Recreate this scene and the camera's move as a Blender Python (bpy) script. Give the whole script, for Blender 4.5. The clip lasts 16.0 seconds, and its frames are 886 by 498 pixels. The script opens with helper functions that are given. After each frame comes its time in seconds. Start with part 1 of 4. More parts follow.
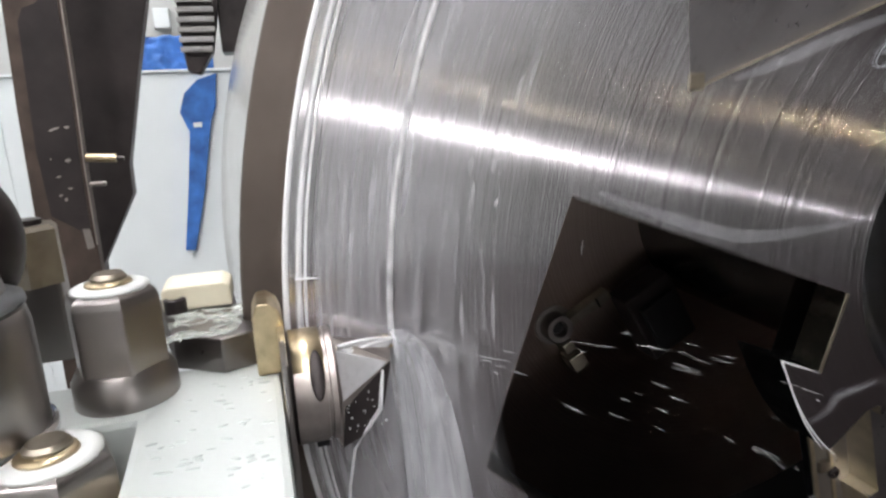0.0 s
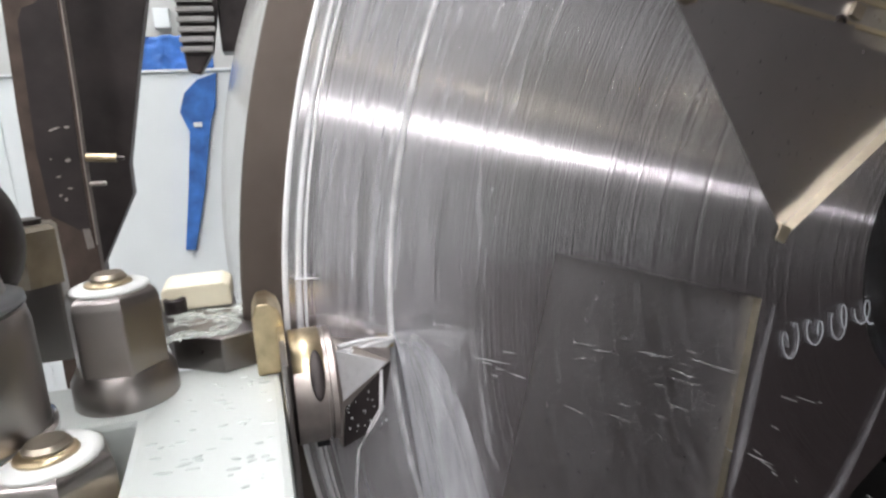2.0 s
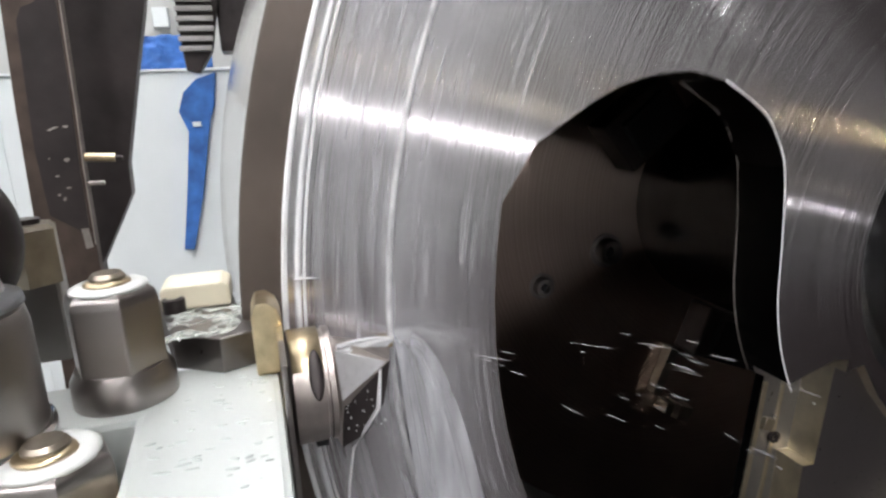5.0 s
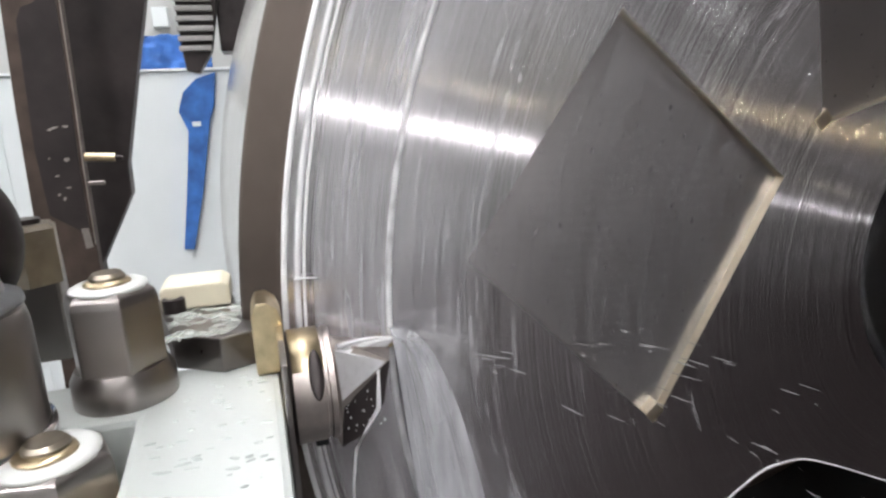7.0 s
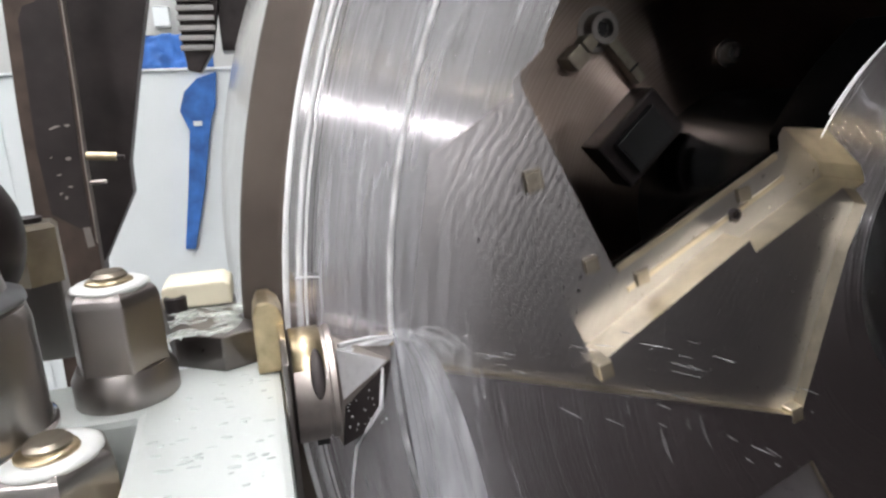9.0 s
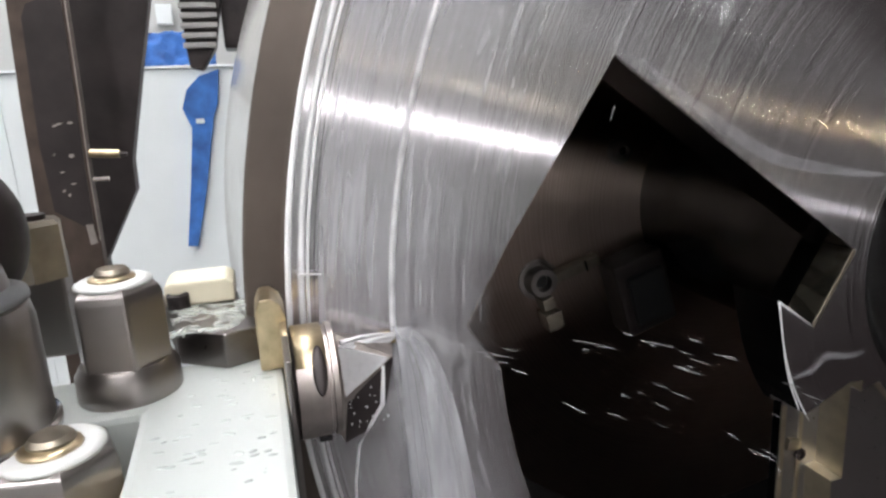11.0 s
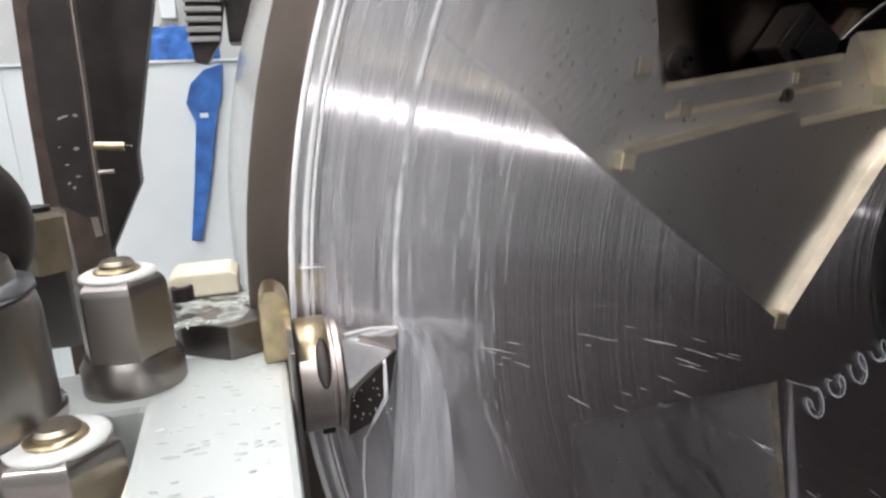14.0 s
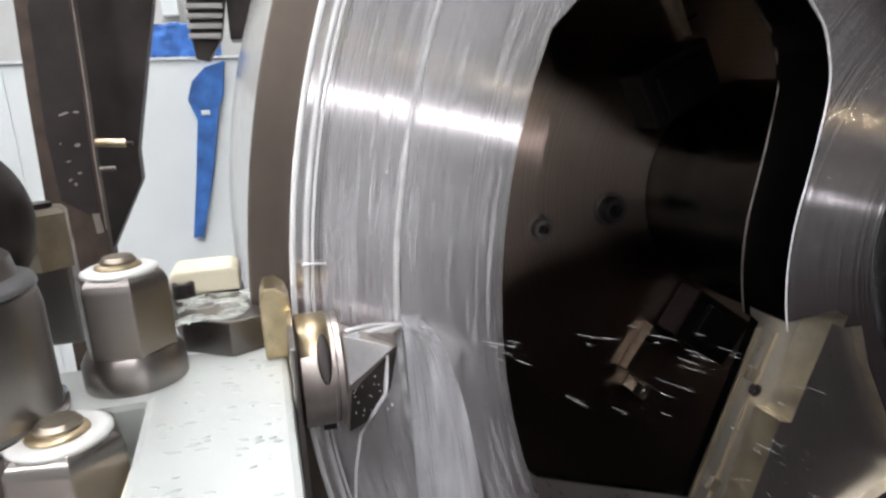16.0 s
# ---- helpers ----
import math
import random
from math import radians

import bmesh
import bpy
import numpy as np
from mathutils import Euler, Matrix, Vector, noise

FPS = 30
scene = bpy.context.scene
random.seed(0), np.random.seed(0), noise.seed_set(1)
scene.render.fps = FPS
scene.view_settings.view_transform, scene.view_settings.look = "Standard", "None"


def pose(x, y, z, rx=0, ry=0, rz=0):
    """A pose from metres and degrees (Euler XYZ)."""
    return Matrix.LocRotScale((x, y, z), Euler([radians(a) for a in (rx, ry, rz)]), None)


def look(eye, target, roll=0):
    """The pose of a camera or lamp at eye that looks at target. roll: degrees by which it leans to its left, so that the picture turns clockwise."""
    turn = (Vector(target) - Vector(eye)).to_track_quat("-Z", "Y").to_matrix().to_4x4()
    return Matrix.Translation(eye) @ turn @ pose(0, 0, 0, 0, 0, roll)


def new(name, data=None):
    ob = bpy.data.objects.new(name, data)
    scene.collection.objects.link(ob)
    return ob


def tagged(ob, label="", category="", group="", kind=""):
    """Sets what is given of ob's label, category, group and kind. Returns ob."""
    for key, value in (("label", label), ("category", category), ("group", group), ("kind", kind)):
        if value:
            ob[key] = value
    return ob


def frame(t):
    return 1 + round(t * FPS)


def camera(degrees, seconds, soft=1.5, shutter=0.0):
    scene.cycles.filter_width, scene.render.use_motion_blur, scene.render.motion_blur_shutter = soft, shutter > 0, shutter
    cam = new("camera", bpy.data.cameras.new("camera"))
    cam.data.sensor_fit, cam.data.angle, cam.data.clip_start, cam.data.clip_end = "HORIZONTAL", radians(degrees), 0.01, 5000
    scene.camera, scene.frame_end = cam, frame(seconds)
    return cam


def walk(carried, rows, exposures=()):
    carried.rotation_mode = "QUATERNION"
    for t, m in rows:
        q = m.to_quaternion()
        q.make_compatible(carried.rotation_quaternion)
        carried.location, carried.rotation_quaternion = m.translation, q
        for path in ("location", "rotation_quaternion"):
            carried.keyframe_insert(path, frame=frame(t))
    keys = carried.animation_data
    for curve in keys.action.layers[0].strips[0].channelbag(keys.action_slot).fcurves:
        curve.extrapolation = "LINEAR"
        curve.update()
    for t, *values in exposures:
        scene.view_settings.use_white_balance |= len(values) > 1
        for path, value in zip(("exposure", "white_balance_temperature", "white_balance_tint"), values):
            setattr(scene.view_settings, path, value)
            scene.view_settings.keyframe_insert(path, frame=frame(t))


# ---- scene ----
S = 0.55           # metres to one unit of the turned face (the groove being cut lies at radius 1)
AXIS = 1.2         # height of the spindle axis
PERIOD = 11.4      # seconds to one turn
EYE = (0.3765, -0.6223, 1.3534)
AIM = Matrix(((0.2914, 0.2142 * -1, 0.9323), (0.9555, 0.1122, -0.2729), (-0.0461, 0.9703, 0.2374)))

# ---- camera ----
cam = camera(70.96, 16.0, soft=2.5, shutter=0.5)


def view(dx, dy, dz, up, right, lean=0.0):
    """The camera shifted by metres and turned by degrees from its first stand."""
    m = AIM.to_4x4() @ pose(0, 0, 0, up, -right, lean)
    m.translation = Vector(EYE) + Vector((dx, dy, dz))
    return m


PATH = [(0.0, view(0, 0, 0, 0, 0)), (2.0, view(-0.0002, 0, 0, -0.01, 0.0, 0.01)), (4.0, view(-0.0005, 0, 0, -0.03, 0.05, 0.02)), (6.5, view(0, 0, 0.0002, -0.06, 0.11, 0.035)),
        (8.0, view(0, -0.0004, 0, -0.05, 0.09, 0.04)), (9.0, view(0, -0.0004, -0.0002, -0.08, 0.02, 0.08)), (11.5, view(0.0006, -0.0004, -0.0003, -0.33, -0.23, 0.20)),
        (12.5, view(0.0009, -0.001, -0.0006, -0.43, -0.28, 0.36)), (13.5, view(0.0009, -0.0011, -0.0012, -0.60, -0.39, 0.40)),
        (14.5, view(0.001, -0.001, -0.0014, -0.75, -0.51, 0.45)), (16.0, view(0.0012, -0.0006, -0.0019, -0.93, -0.61, 0.42))]
walk(cam, PATH)

# ---- world and lamps ----
world = bpy.data.worlds.new("hall_air")
scene.world = world
world.use_nodes = True
world.node_tree.nodes["Background"].inputs[0].default_value = (0.75, 0.85, 1.0, 1)
world.node_tree.nodes["Background"].inputs[1].default_value = 0.25
scene.view_settings.exposure = 0.0


def area_lamp(name, at, to, size, watts, colour):
    data = bpy.data.lights.new(name, "AREA")
    data.shape, data.size, data.energy, data.color = "DISK", size, watts, colour
    ob = new(name, data)
    ob.matrix_world = look(at, to)
    return tagged(ob, "unseen lamp", "lamp", kind="structure")


# unseen lamps placed to draw the face's streaks and brighten the tool post
area_lamp("work_lamp", (3.8, 0.50, 1.165), (0, -0.3, 1.25), 0.025, 4.6, (1.0, 0.95, 0.98))
area_lamp("machine_lamp", (0.9, 1.30, 1.10), (0, 0, 1.2), 0.015, 0.13, (1.0, 0.76, 0.42))
# added for a faint gold streak whose source is not known
area_lamp("faint_streak_lamp", (5.0, 1.00, 1.48), (0, 0, 1.2), 0.04, 0.9, (1.0, 0.85, 0.62))
area_lamp("overhead_lamp", (0.55, -0.45, 2.3), (0, -0.6, 1.2), 0.30, 1.7, (1.0, 0.97, 0.92))


# ---- materials ----
def material(name, base, metal=0.0, rough=0.5, var=0.15, scale=20.0, bump=0.1, fine=200.0, grain=0.12, spec=0.5):
    mat = bpy.data.materials.new(name)
    mat.use_nodes = True
    nt = mat.node_tree
    b = nt.nodes["Principled BSDF"]
    co = nt.nodes.new("ShaderNodeTexCoord")
    n1 = nt.nodes.new("ShaderNodeTexNoise")
    n1.inputs["Scale"].default_value, n1.inputs["Detail"].default_value = scale, 6
    n2 = nt.nodes.new("ShaderNodeTexNoise")
    n2.inputs["Scale"].default_value, n2.inputs["Detail"].default_value = fine, 4
    nt.links.new(co.outputs["Object"], n1.inputs["Vector"])
    nt.links.new(co.outputs["Object"], n2.inputs["Vector"])
    ramp = nt.nodes.new("ShaderNodeValToRGB")
    ramp.color_ramp.elements[0].position, ramp.color_ramp.elements[1].position = 0.3, 0.7
    ramp.color_ramp.elements[0].color = (*[c * (1 - var) for c in base], 1)
    ramp.color_ramp.elements[1].color = (*[min(1, c * (1 + var)) for c in base], 1)
    nt.links.new(n1.outputs["Fac"], ramp.inputs["Fac"])
    nt.links.new(ramp.outputs["Color"], b.inputs["Base Color"])
    rr = nt.nodes.new("ShaderNodeMapRange")
    rr.inputs["To Min"].default_value, rr.inputs["To Max"].default_value = max(0.02, rough - grain), min(1, rough + grain)
    nt.links.new(n2.outputs["Fac"], rr.inputs["Value"])
    nt.links.new(rr.outputs["Result"], b.inputs["Roughness"])
    b.inputs["Metallic"].default_value = metal
    b.inputs["Specular IOR Level"].default_value = spec
    if bump:
        bp = nt.nodes.new("ShaderNodeBump")
        bp.inputs["Strength"].default_value, bp.inputs["Distance"].default_value = bump, 0.0004
        nt.links.new(n2.outputs["Fac"], bp.inputs["Height"])
        nt.links.new(bp.outputs["Normal"], b.inputs["Normal"])
    return mat


def turned_metal(name="turned_steel", dark=(0.56, 0.54, 0.555), light=(0.75, 0.73, 0.75), rough=0.17, steep=1.6):
    """Steel faced on the lathe: fine rings round the X axis, gloss drawn out across them."""
    mat = bpy.data.materials.new(name)
    mat.use_nodes = True
    nt = mat.node_tree
    b = nt.nodes["Principled BSDF"]
    co = nt.nodes.new("ShaderNodeTexCoord")
    sep = nt.nodes.new("ShaderNodeSeparateXYZ")
    nt.links.new(co.outputs["Object"], sep.inputs[0])
    sq = []
    for k in ("Y", "Z"):
        m = nt.nodes.new("ShaderNodeMath")
        m.operation = "MULTIPLY"
        nt.links.new(sep.outputs[k], m.inputs[0])
        nt.links.new(sep.outputs[k], m.inputs[1])
        sq.append(m)
    add = nt.nodes.new("ShaderNodeMath")
    add.operation = "ADD"
    nt.links.new(sq[0].outputs[0], add.inputs[0])
    nt.links.new(sq[1].outputs[0], add.inputs[1])
    rad = nt.nodes.new("ShaderNodeMath")
    rad.operation = "SQRT"
    nt.links.new(add.outputs[0], rad.inputs[0])
    rings = nt.nodes.new("ShaderNodeTexNoise")
    rings.noise_dimensions = "1D"
    rings.inputs["Scale"].default_value, rings.inputs["Detail"].default_value = 650, 4
    nt.links.new(rad.outputs[0], rings.inputs["W"])
    blot = nt.nodes.new("ShaderNodeTexNoise")
    blot.inputs["Scale"].default_value, blot.inputs["Detail"].default_value = 5, 5
    nt.links.new(co.outputs["Object"], blot.inputs["Vector"])
    mix = nt.nodes.new("ShaderNodeMath")
    mix.operation = "MULTIPLY_ADD"
    nt.links.new(blot.outputs["Fac"], mix.inputs[0])
    mix.inputs[1].default_value = 0.6
    nt.links.new(rings.outputs["Fac"], mix.inputs[2])
    ramp = nt.nodes.new("ShaderNodeValToRGB")
    ramp.color_ramp.elements[0].position, ramp.color_ramp.elements[1].position = 0.45, 1.1
    ramp.color_ramp.elements[0].color, ramp.color_ramp.elements[1].color = (*dark, 1), (*light, 1)
    nt.links.new(mix.outputs[0], ramp.inputs["Fac"])
    nt.links.new(ramp.outputs["Color"], b.inputs["Base Color"])
    b.inputs["Metallic"].default_value = 1.0
    b.inputs["Roughness"].default_value = rough
    b.inputs["Anisotropic"].default_value = 1.0
    b.inputs["Anisotropic Rotation"].default_value = 0.25
    tan = nt.nodes.new("ShaderNodeTangent")
    tan.direction_type, tan.axis = "RADIAL", "X"
    nt.links.new(tan.outputs[0], b.inputs["Tangent"])
    # the flanks of the tool marks lean the surface in and out along the radius only
    fine = nt.nodes.new("ShaderNodeTexNoise")
    fine.noise_dimensions = "1D"
    fine.inputs["Scale"].default_value, fine.inputs["Detail"].default_value = 2600, 2
    nt.links.new(rad.outputs[0], fine.inputs["W"])

    def joined(op, *ins):
        m = nt.nodes.new("ShaderNodeMath")
        m.operation = op
        for k, v in enumerate(ins):
            if isinstance(v, (int, float)):
                m.inputs[k].default_value = v
            else:
                nt.links.new(v, m.inputs[k])
        return m.outputs[0]

    lean = joined("ADD", joined("MULTIPLY", joined("SUBTRACT", fine.outputs["Fac"], 0.5), steep),
                  joined("MULTIPLY", joined("SUBTRACT", rings.outputs["Fac"], 0.5), steep * 0.09))
    lean = joined("DIVIDE", lean, joined("MAXIMUM", rad.outputs[0], 0.02))
    out = nt.nodes.new("ShaderNodeCombineXYZ")
    nt.links.new(joined("MULTIPLY", sep.outputs["Y"], lean), out.inputs["Y"])
    nt.links.new(joined("MULTIPLY", sep.outputs["Z"], lean), out.inputs["Z"])
    turn = nt.nodes.new("ShaderNodeVectorTransform")
    turn.vector_type, turn.convert_from, turn.convert_to = "VECTOR", "OBJECT", "WORLD"
    nt.links.new(out.outputs[0], turn.inputs[0])
    geo = nt.nodes.new("ShaderNodeNewGeometry")
    total = nt.nodes.new("ShaderNodeVectorMath")
    total.operation = "ADD"
    nt.links.new(geo.outputs["Normal"], total.inputs[0])
    nt.links.new(turn.outputs[0], total.inputs[1])
    unit = nt.nodes.new("ShaderNodeVectorMath")
    unit.operation = "NORMALIZE"
    nt.links.new(total.outputs[0], unit.inputs[0])
    nt.links.new(unit.outputs[0], b.inputs["Normal"])
    return mat


TURNED = turned_metal()
TURNED_BROWN = turned_metal("turned_brown_steel", (0.30, 0.235, 0.205), (0.50, 0.40, 0.35), 0.28)
MILLED = material("milled_steel", (0.44, 0.425, 0.43), 1.0, 0.32, 0.10, 9, 0.05, 250)


def cutter_marks(mat, strength=0.22):
    """Fine parallel cutter lines on a milled floor."""
    nt = mat.node_tree
    b = nt.nodes["Principled BSDF"]
    co = nt.nodes.new("ShaderNodeTexCoord")
    wave = nt.nodes.new("ShaderNodeTexWave")
    wave.wave_type, wave.bands_direction = "BANDS", "DIAGONAL"
    wave.inputs["Scale"].default_value, wave.inputs["Distortion"].default_value, wave.inputs["Detail"].default_value = 60, 6, 3
    nt.links.new(co.outputs["Object"], wave.inputs["Vector"])
    bp = nt.nodes.new("ShaderNodeBump")
    bp.inputs["Strength"].default_value, bp.inputs["Distance"].default_value = strength, 0.0003
    nt.links.new(wave.outputs["Fac"], bp.inputs["Height"])
    nt.links.new(bp.outputs["Normal"], b.inputs["Normal"])


cutter_marks(MILLED)
# paler golden steel: the light on side walls is in the colour
GOLDEN = material("lit_side_steel", (0.62, 0.56, 0.44), 1.0, 0.36, 0.18, 40, 0.05, 250)
POLISHED = material("polished_chuck_steel", (0.72, 0.70, 0.68), 1.0, 0.16, 0.08, 20, 0.0, 100)
BLUED = material("dull_blue_grey_steel", (0.34, 0.35, 0.37), 1.0, 0.36, 0.12, 25, 0.02, 200)
BROWN = material("oily_brown_steel", (0.125, 0.100, 0.086), 0.6, 0.5, 0.25, 12, 0.1, 150)
STRAP = material("wet_dark_steel", (0.185, 0.17, 0.165), 1.0, 0.30, 0.15, 60, 0.0, 200, 0.06)
RUSTY = material("oily_upright_steel", (0.085, 0.062, 0.052), 0.6, 0.5, 0.35, 40, 0.1, 150)
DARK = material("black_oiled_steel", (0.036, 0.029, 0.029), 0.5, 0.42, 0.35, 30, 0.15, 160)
BLACK = material("black_iron_and_recess_shade", (0.015, 0.015, 0.016), 0.2, 0.5, 0.3, 14, 0.1, 160)
NUTSTEEL = material("burnished_nut_steel", (0.32, 0.295, 0.285), 1.0, 0.33, 0.05, 18, 0.0, 300, 0.02)
SLICK = material("black_steel_and_wall_shade", (0.12, 0.122, 0.125), 1.0, 0.22, 0.20, 18, 0.0, 140, 0.05)
WORN = material("worn_pale_steel", (0.38, 0.34, 0.28), 1.0, 0.40, 0.18, 60, 0.06, 220)
BRASSY = material("worn_golden_steel", (0.52, 0.43, 0.28), 1.0, 0.34, 0.3, 70, 0.0, 120)
HOLDER = material("nickel_tool_holder", (0.43, 0.385, 0.36), 1.0, 0.38, 0.16, 80, 0.0, 220, 0.06)
PALE = material("pale_grey_paint", (0.43, 0.46, 0.45), 0.0, 0.30, 0.05, 14, 0.55, 110, 0.06)
WET = material("wet_pale_paint", (0.40, 0.43, 0.42), 0.0, 0.08, 0.05, 60, 0.0, 100, 0.03)
CREAM = material("cream_paint", (0.72, 0.67, 0.52), 0.0, 0.35, 0.1, 30, 0.1, 120)
BEAD = material("coolant_and_edge_glint", (0.86, 0.86, 0.88), 0.0, 0.25, 0.12, 25, 0.0, 60)
WHITE = material("white_painted_panel", (0.71, 0.75, 0.76), 0.0, 0.45, 0.04, 3, 0.02, 40)
BLUE = material("blue_cloth", (0.035, 0.13, 0.40), 0.0, 0.75, 0.35, 14, 0.3, 80)
RING_WHITE = material("white_top_ring", (0.62, 0.63, 0.62), 0.0, 0.35, 0.05, 60, 0.05, 200)
GREY = material("grey_painted_machine", (0.30, 0.29, 0.28), 0.1, 0.45, 0.15, 8, 0.1, 90)
FLOOR = material("oily_workshop_floor", (0.24, 0.24, 0.245), 0.0, 0.4, 0.3, 2, 0.1, 40)
WALLM = material("hall_wall_paint", (0.50, 0.51, 0.50), 0.0, 0.7, 0.12, 1.5, 0.05, 20)
CHALK = material("white_chalk", (0.42, 0.44, 0.47), 0.0, 0.8, 0.2, 90, 0.1, 300)
PUDDLE = material("thin_coolant_puddle", (0.62, 0.66, 0.62), 0.0, 0.15, 0.3, 90, 0.2, 260)
PUDDLE.node_tree.nodes["Principled BSDF"].inputs["Alpha"].default_value = 0.40
DROP = material("flying_coolant", (0.80, 0.80, 0.82), 0.0, 0.22, 0.08, 120, 0.0, 260)
DROP.node_tree.nodes["Principled BSDF"].inputs["Alpha"].default_value = 0.38
TRAIL = material("drying_coolant_trail", (0.62, 0.62, 0.66), 0.0, 0.4, 0.3, 60, 0.0, 200)
TRAIL.node_tree.nodes["Principled BSDF"].inputs["Alpha"].default_value = 0.18
FLUID = material("milky_coolant", (0.80, 0.80, 0.82), 0.0, 0.22, 0.08, 120, 0.3, 260)


# ---- mesh helpers ----
def mesh_object(name, bm, mat, smooth=False):
    me = bpy.data.meshes.new(name)
    bmesh.ops.recalc_face_normals(bm, faces=bm.faces)
    bm.to_mesh(me)
    bm.free()
    me.materials.append(mat)
    if smooth:
        for f in me.polygons:
            f.use_smooth = True
    return new(name, me)


def part(name, bm, mat, parent, label="", smooth=False):
    ob = mesh_object(name, bm, mat, smooth)
    ob.parent = parent
    if label:
        tagged(ob, label)
    return ob


def thing(name, label, category, group=""):
    return tagged(new(name), label, category, group)


def box(lo, hi, bevel=0.0, seg=2):
    bm = bmesh.new()
    bmesh.ops.create_cube(bm, size=1, matrix=Matrix.LocRotScale(
        [(a + b) / 2 for a, b in zip(lo, hi)], None, [abs(b - a) for a, b in zip(lo, hi)]))
    if bevel:
        bmesh.ops.bevel(bm, geom=bm.edges[:], offset=bevel, segments=seg, affect="EDGES", profile=0.6)
    return bm


def lathe(profile, axis, at, n=48, caps=True, start=0.0):
    """Turns (radius, along) pairs round an axis through at."""
    bm = bmesh.new()
    rings = []
    for r, d in profile:
        ring = []
        for i in range(n):
            a = start + 2 * math.pi * i / n
            c, s = r * math.cos(a), r * math.sin(a)
            v = {"X": (d, c, s), "Y": (s, d, c), "Z": (c, s, d)}[axis]
            ring.append(bm.verts.new(Vector(v) + Vector(at)))
        rings.append(ring)
    for a, b in zip(rings, rings[1:]):
        for i in range(n):
            bm.faces.new((a[i], a[(i + 1) % n], b[(i + 1) % n], b[i]))
    if caps:
        bm.faces.new(rings[0])
        bm.faces.new(rings[-1])
    return bm


def prism(points, lo, hi, axis="X", bevel=0.0):
    """A polygon of (a, b) pairs drawn out along an axis. X: (y, z); Y: (x, z); Z: (x, y)."""
    bm = bmesh.new()
    put = {"X": lambda a, b, d: (d, a, b), "Y": lambda a, b, d: (a, d, b), "Z": lambda a, b, d: (a, b, d)}[axis]
    one = [bm.verts.new(put(a, b, lo)) for a, b in points]
    two = [bm.verts.new(put(a, b, hi)) for a, b in points]
    bm.faces.new(one)
    bm.faces.new(two)
    n = len(points)
    for i in range(n):
        bm.faces.new((one[i], one[(i + 1) % n], two[(i + 1) % n], two[i]))
    if bevel:
        bmesh.ops.recalc_face_normals(bm, faces=bm.faces)
        bmesh.ops.bevel(bm, geom=bm.edges[:], offset=bevel, segments=2, affect="EDGES", profile=0.6)
    return bm


def tube(points, radii, n=8, close=True):
    """A round rope along points."""
    bm = bmesh.new()
    pts = [Vector(p) for p in points]
    rings = []
    for i, p in enumerate(pts):
        d = (pts[min(i + 1, len(pts) - 1)] - pts[max(i - 1, 0)]).normalized()
        a = d.orthogonal().normalized()
        b = d.cross(a)
        r = radii[i] if isinstance(radii, (list, tuple)) else radii
        rings.append([bm.verts.new(p + r * (a * math.cos(2 * math.pi * k / n) + b * math.sin(2 * math.pi * k / n))) for k in range(n)])
    for i in range(len(rings) - 1):
        best = min(range(n), key=lambda o: (rings[i][0].co - rings[i + 1][o].co).length)
        rings[i + 1] = rings[i + 1][best:] + rings[i + 1][:best]
        if n > 2 and (rings[i][1].co - rings[i + 1][1].co).length > (rings[i][1].co - rings[i + 1][-1].co).length:
            rings[i + 1] = [rings[i + 1][0]] + rings[i + 1][:0:-1]
        for k in range(n):
            bm.faces.new((rings[i][k], rings[i][(k + 1) % n], rings[i + 1][(k + 1) % n], rings[i + 1][k]))
    if close:
        bm.faces.new(rings[0])
        bm.faces.new(rings[-1])
    return bm


def sharp(ob, degrees=35):
    """Smooth shading with hard edges kept."""
    for f in ob.data.polygons:
        f.use_smooth = True
    ob.data.set_sharp_from_angle(angle=radians(degrees))
    return ob


# ---- the hall ----
# unseen walls and ceiling close the hall and fill the face's reflections
def hall():
    f = mesh_object("floor", box((-6, -5, -0.1), (6, 6, 0)), FLOOR)
    tagged(f, "dark oily concrete workshop floor", "floor", kind="structure")
    for name, lo, hi in (("wall_north", (-6, 6, 0), (6, 6.2, 5)), ("wall_south", (-6, -5.2, 0), (6, -5, 5)),
                         ("wall_west", (-6.2, -5.2, 0), (-6, 6.2, 5)), ("wall_east", (6, -5.2, 0), (6.2, 6.2, 5))):
        tagged(mesh_object(name, box(lo, hi), WALLM), "plain grey painted hall wall", "wall", kind="structure")
    tagged(mesh_object("ceiling", box((-6.2, -5.2, 5), (6.2, 6.2, 5.2)), WALLM), "grey hall ceiling", "ceiling", kind="structure")


hall()


# unseen light, added to brighten the hall and what the metal reflects
def added_ceiling_light(x, y):
    f = thing("added_ceiling_light", "unseen long white light added to brighten the hall", "ceiling light", "hall ceiling lights")
    f.location = (x, y, 5.0)
    part("case", box((-0.75, -0.16, -0.09), (0.75, 0.16, 0), 0.01), WHITE, f)
    part("diffuser", box((-0.72, -0.13, -0.12), (0.72, 0.13, -0.0905), 0.01), GLOW, f)


def glow(name, colour, strength):
    mat = bpy.data.materials.new(name)
    mat.use_nodes = True
    b = mat.node_tree.nodes["Principled BSDF"]
    b.inputs["Base Color"].default_value = (0.9, 0.9, 0.9, 1)
    b.inputs["Emission Color"].default_value = (*colour, 1)
    b.inputs["Emission Strength"].default_value = strength
    return mat


GLOW = glow("added_ceiling_glow", (1.0, 0.985, 1.0), 70)
for lx in (-4, -1, 2, 4.8):
    for ly in (-3.5, -0.8):
        added_ceiling_light(lx, ly)


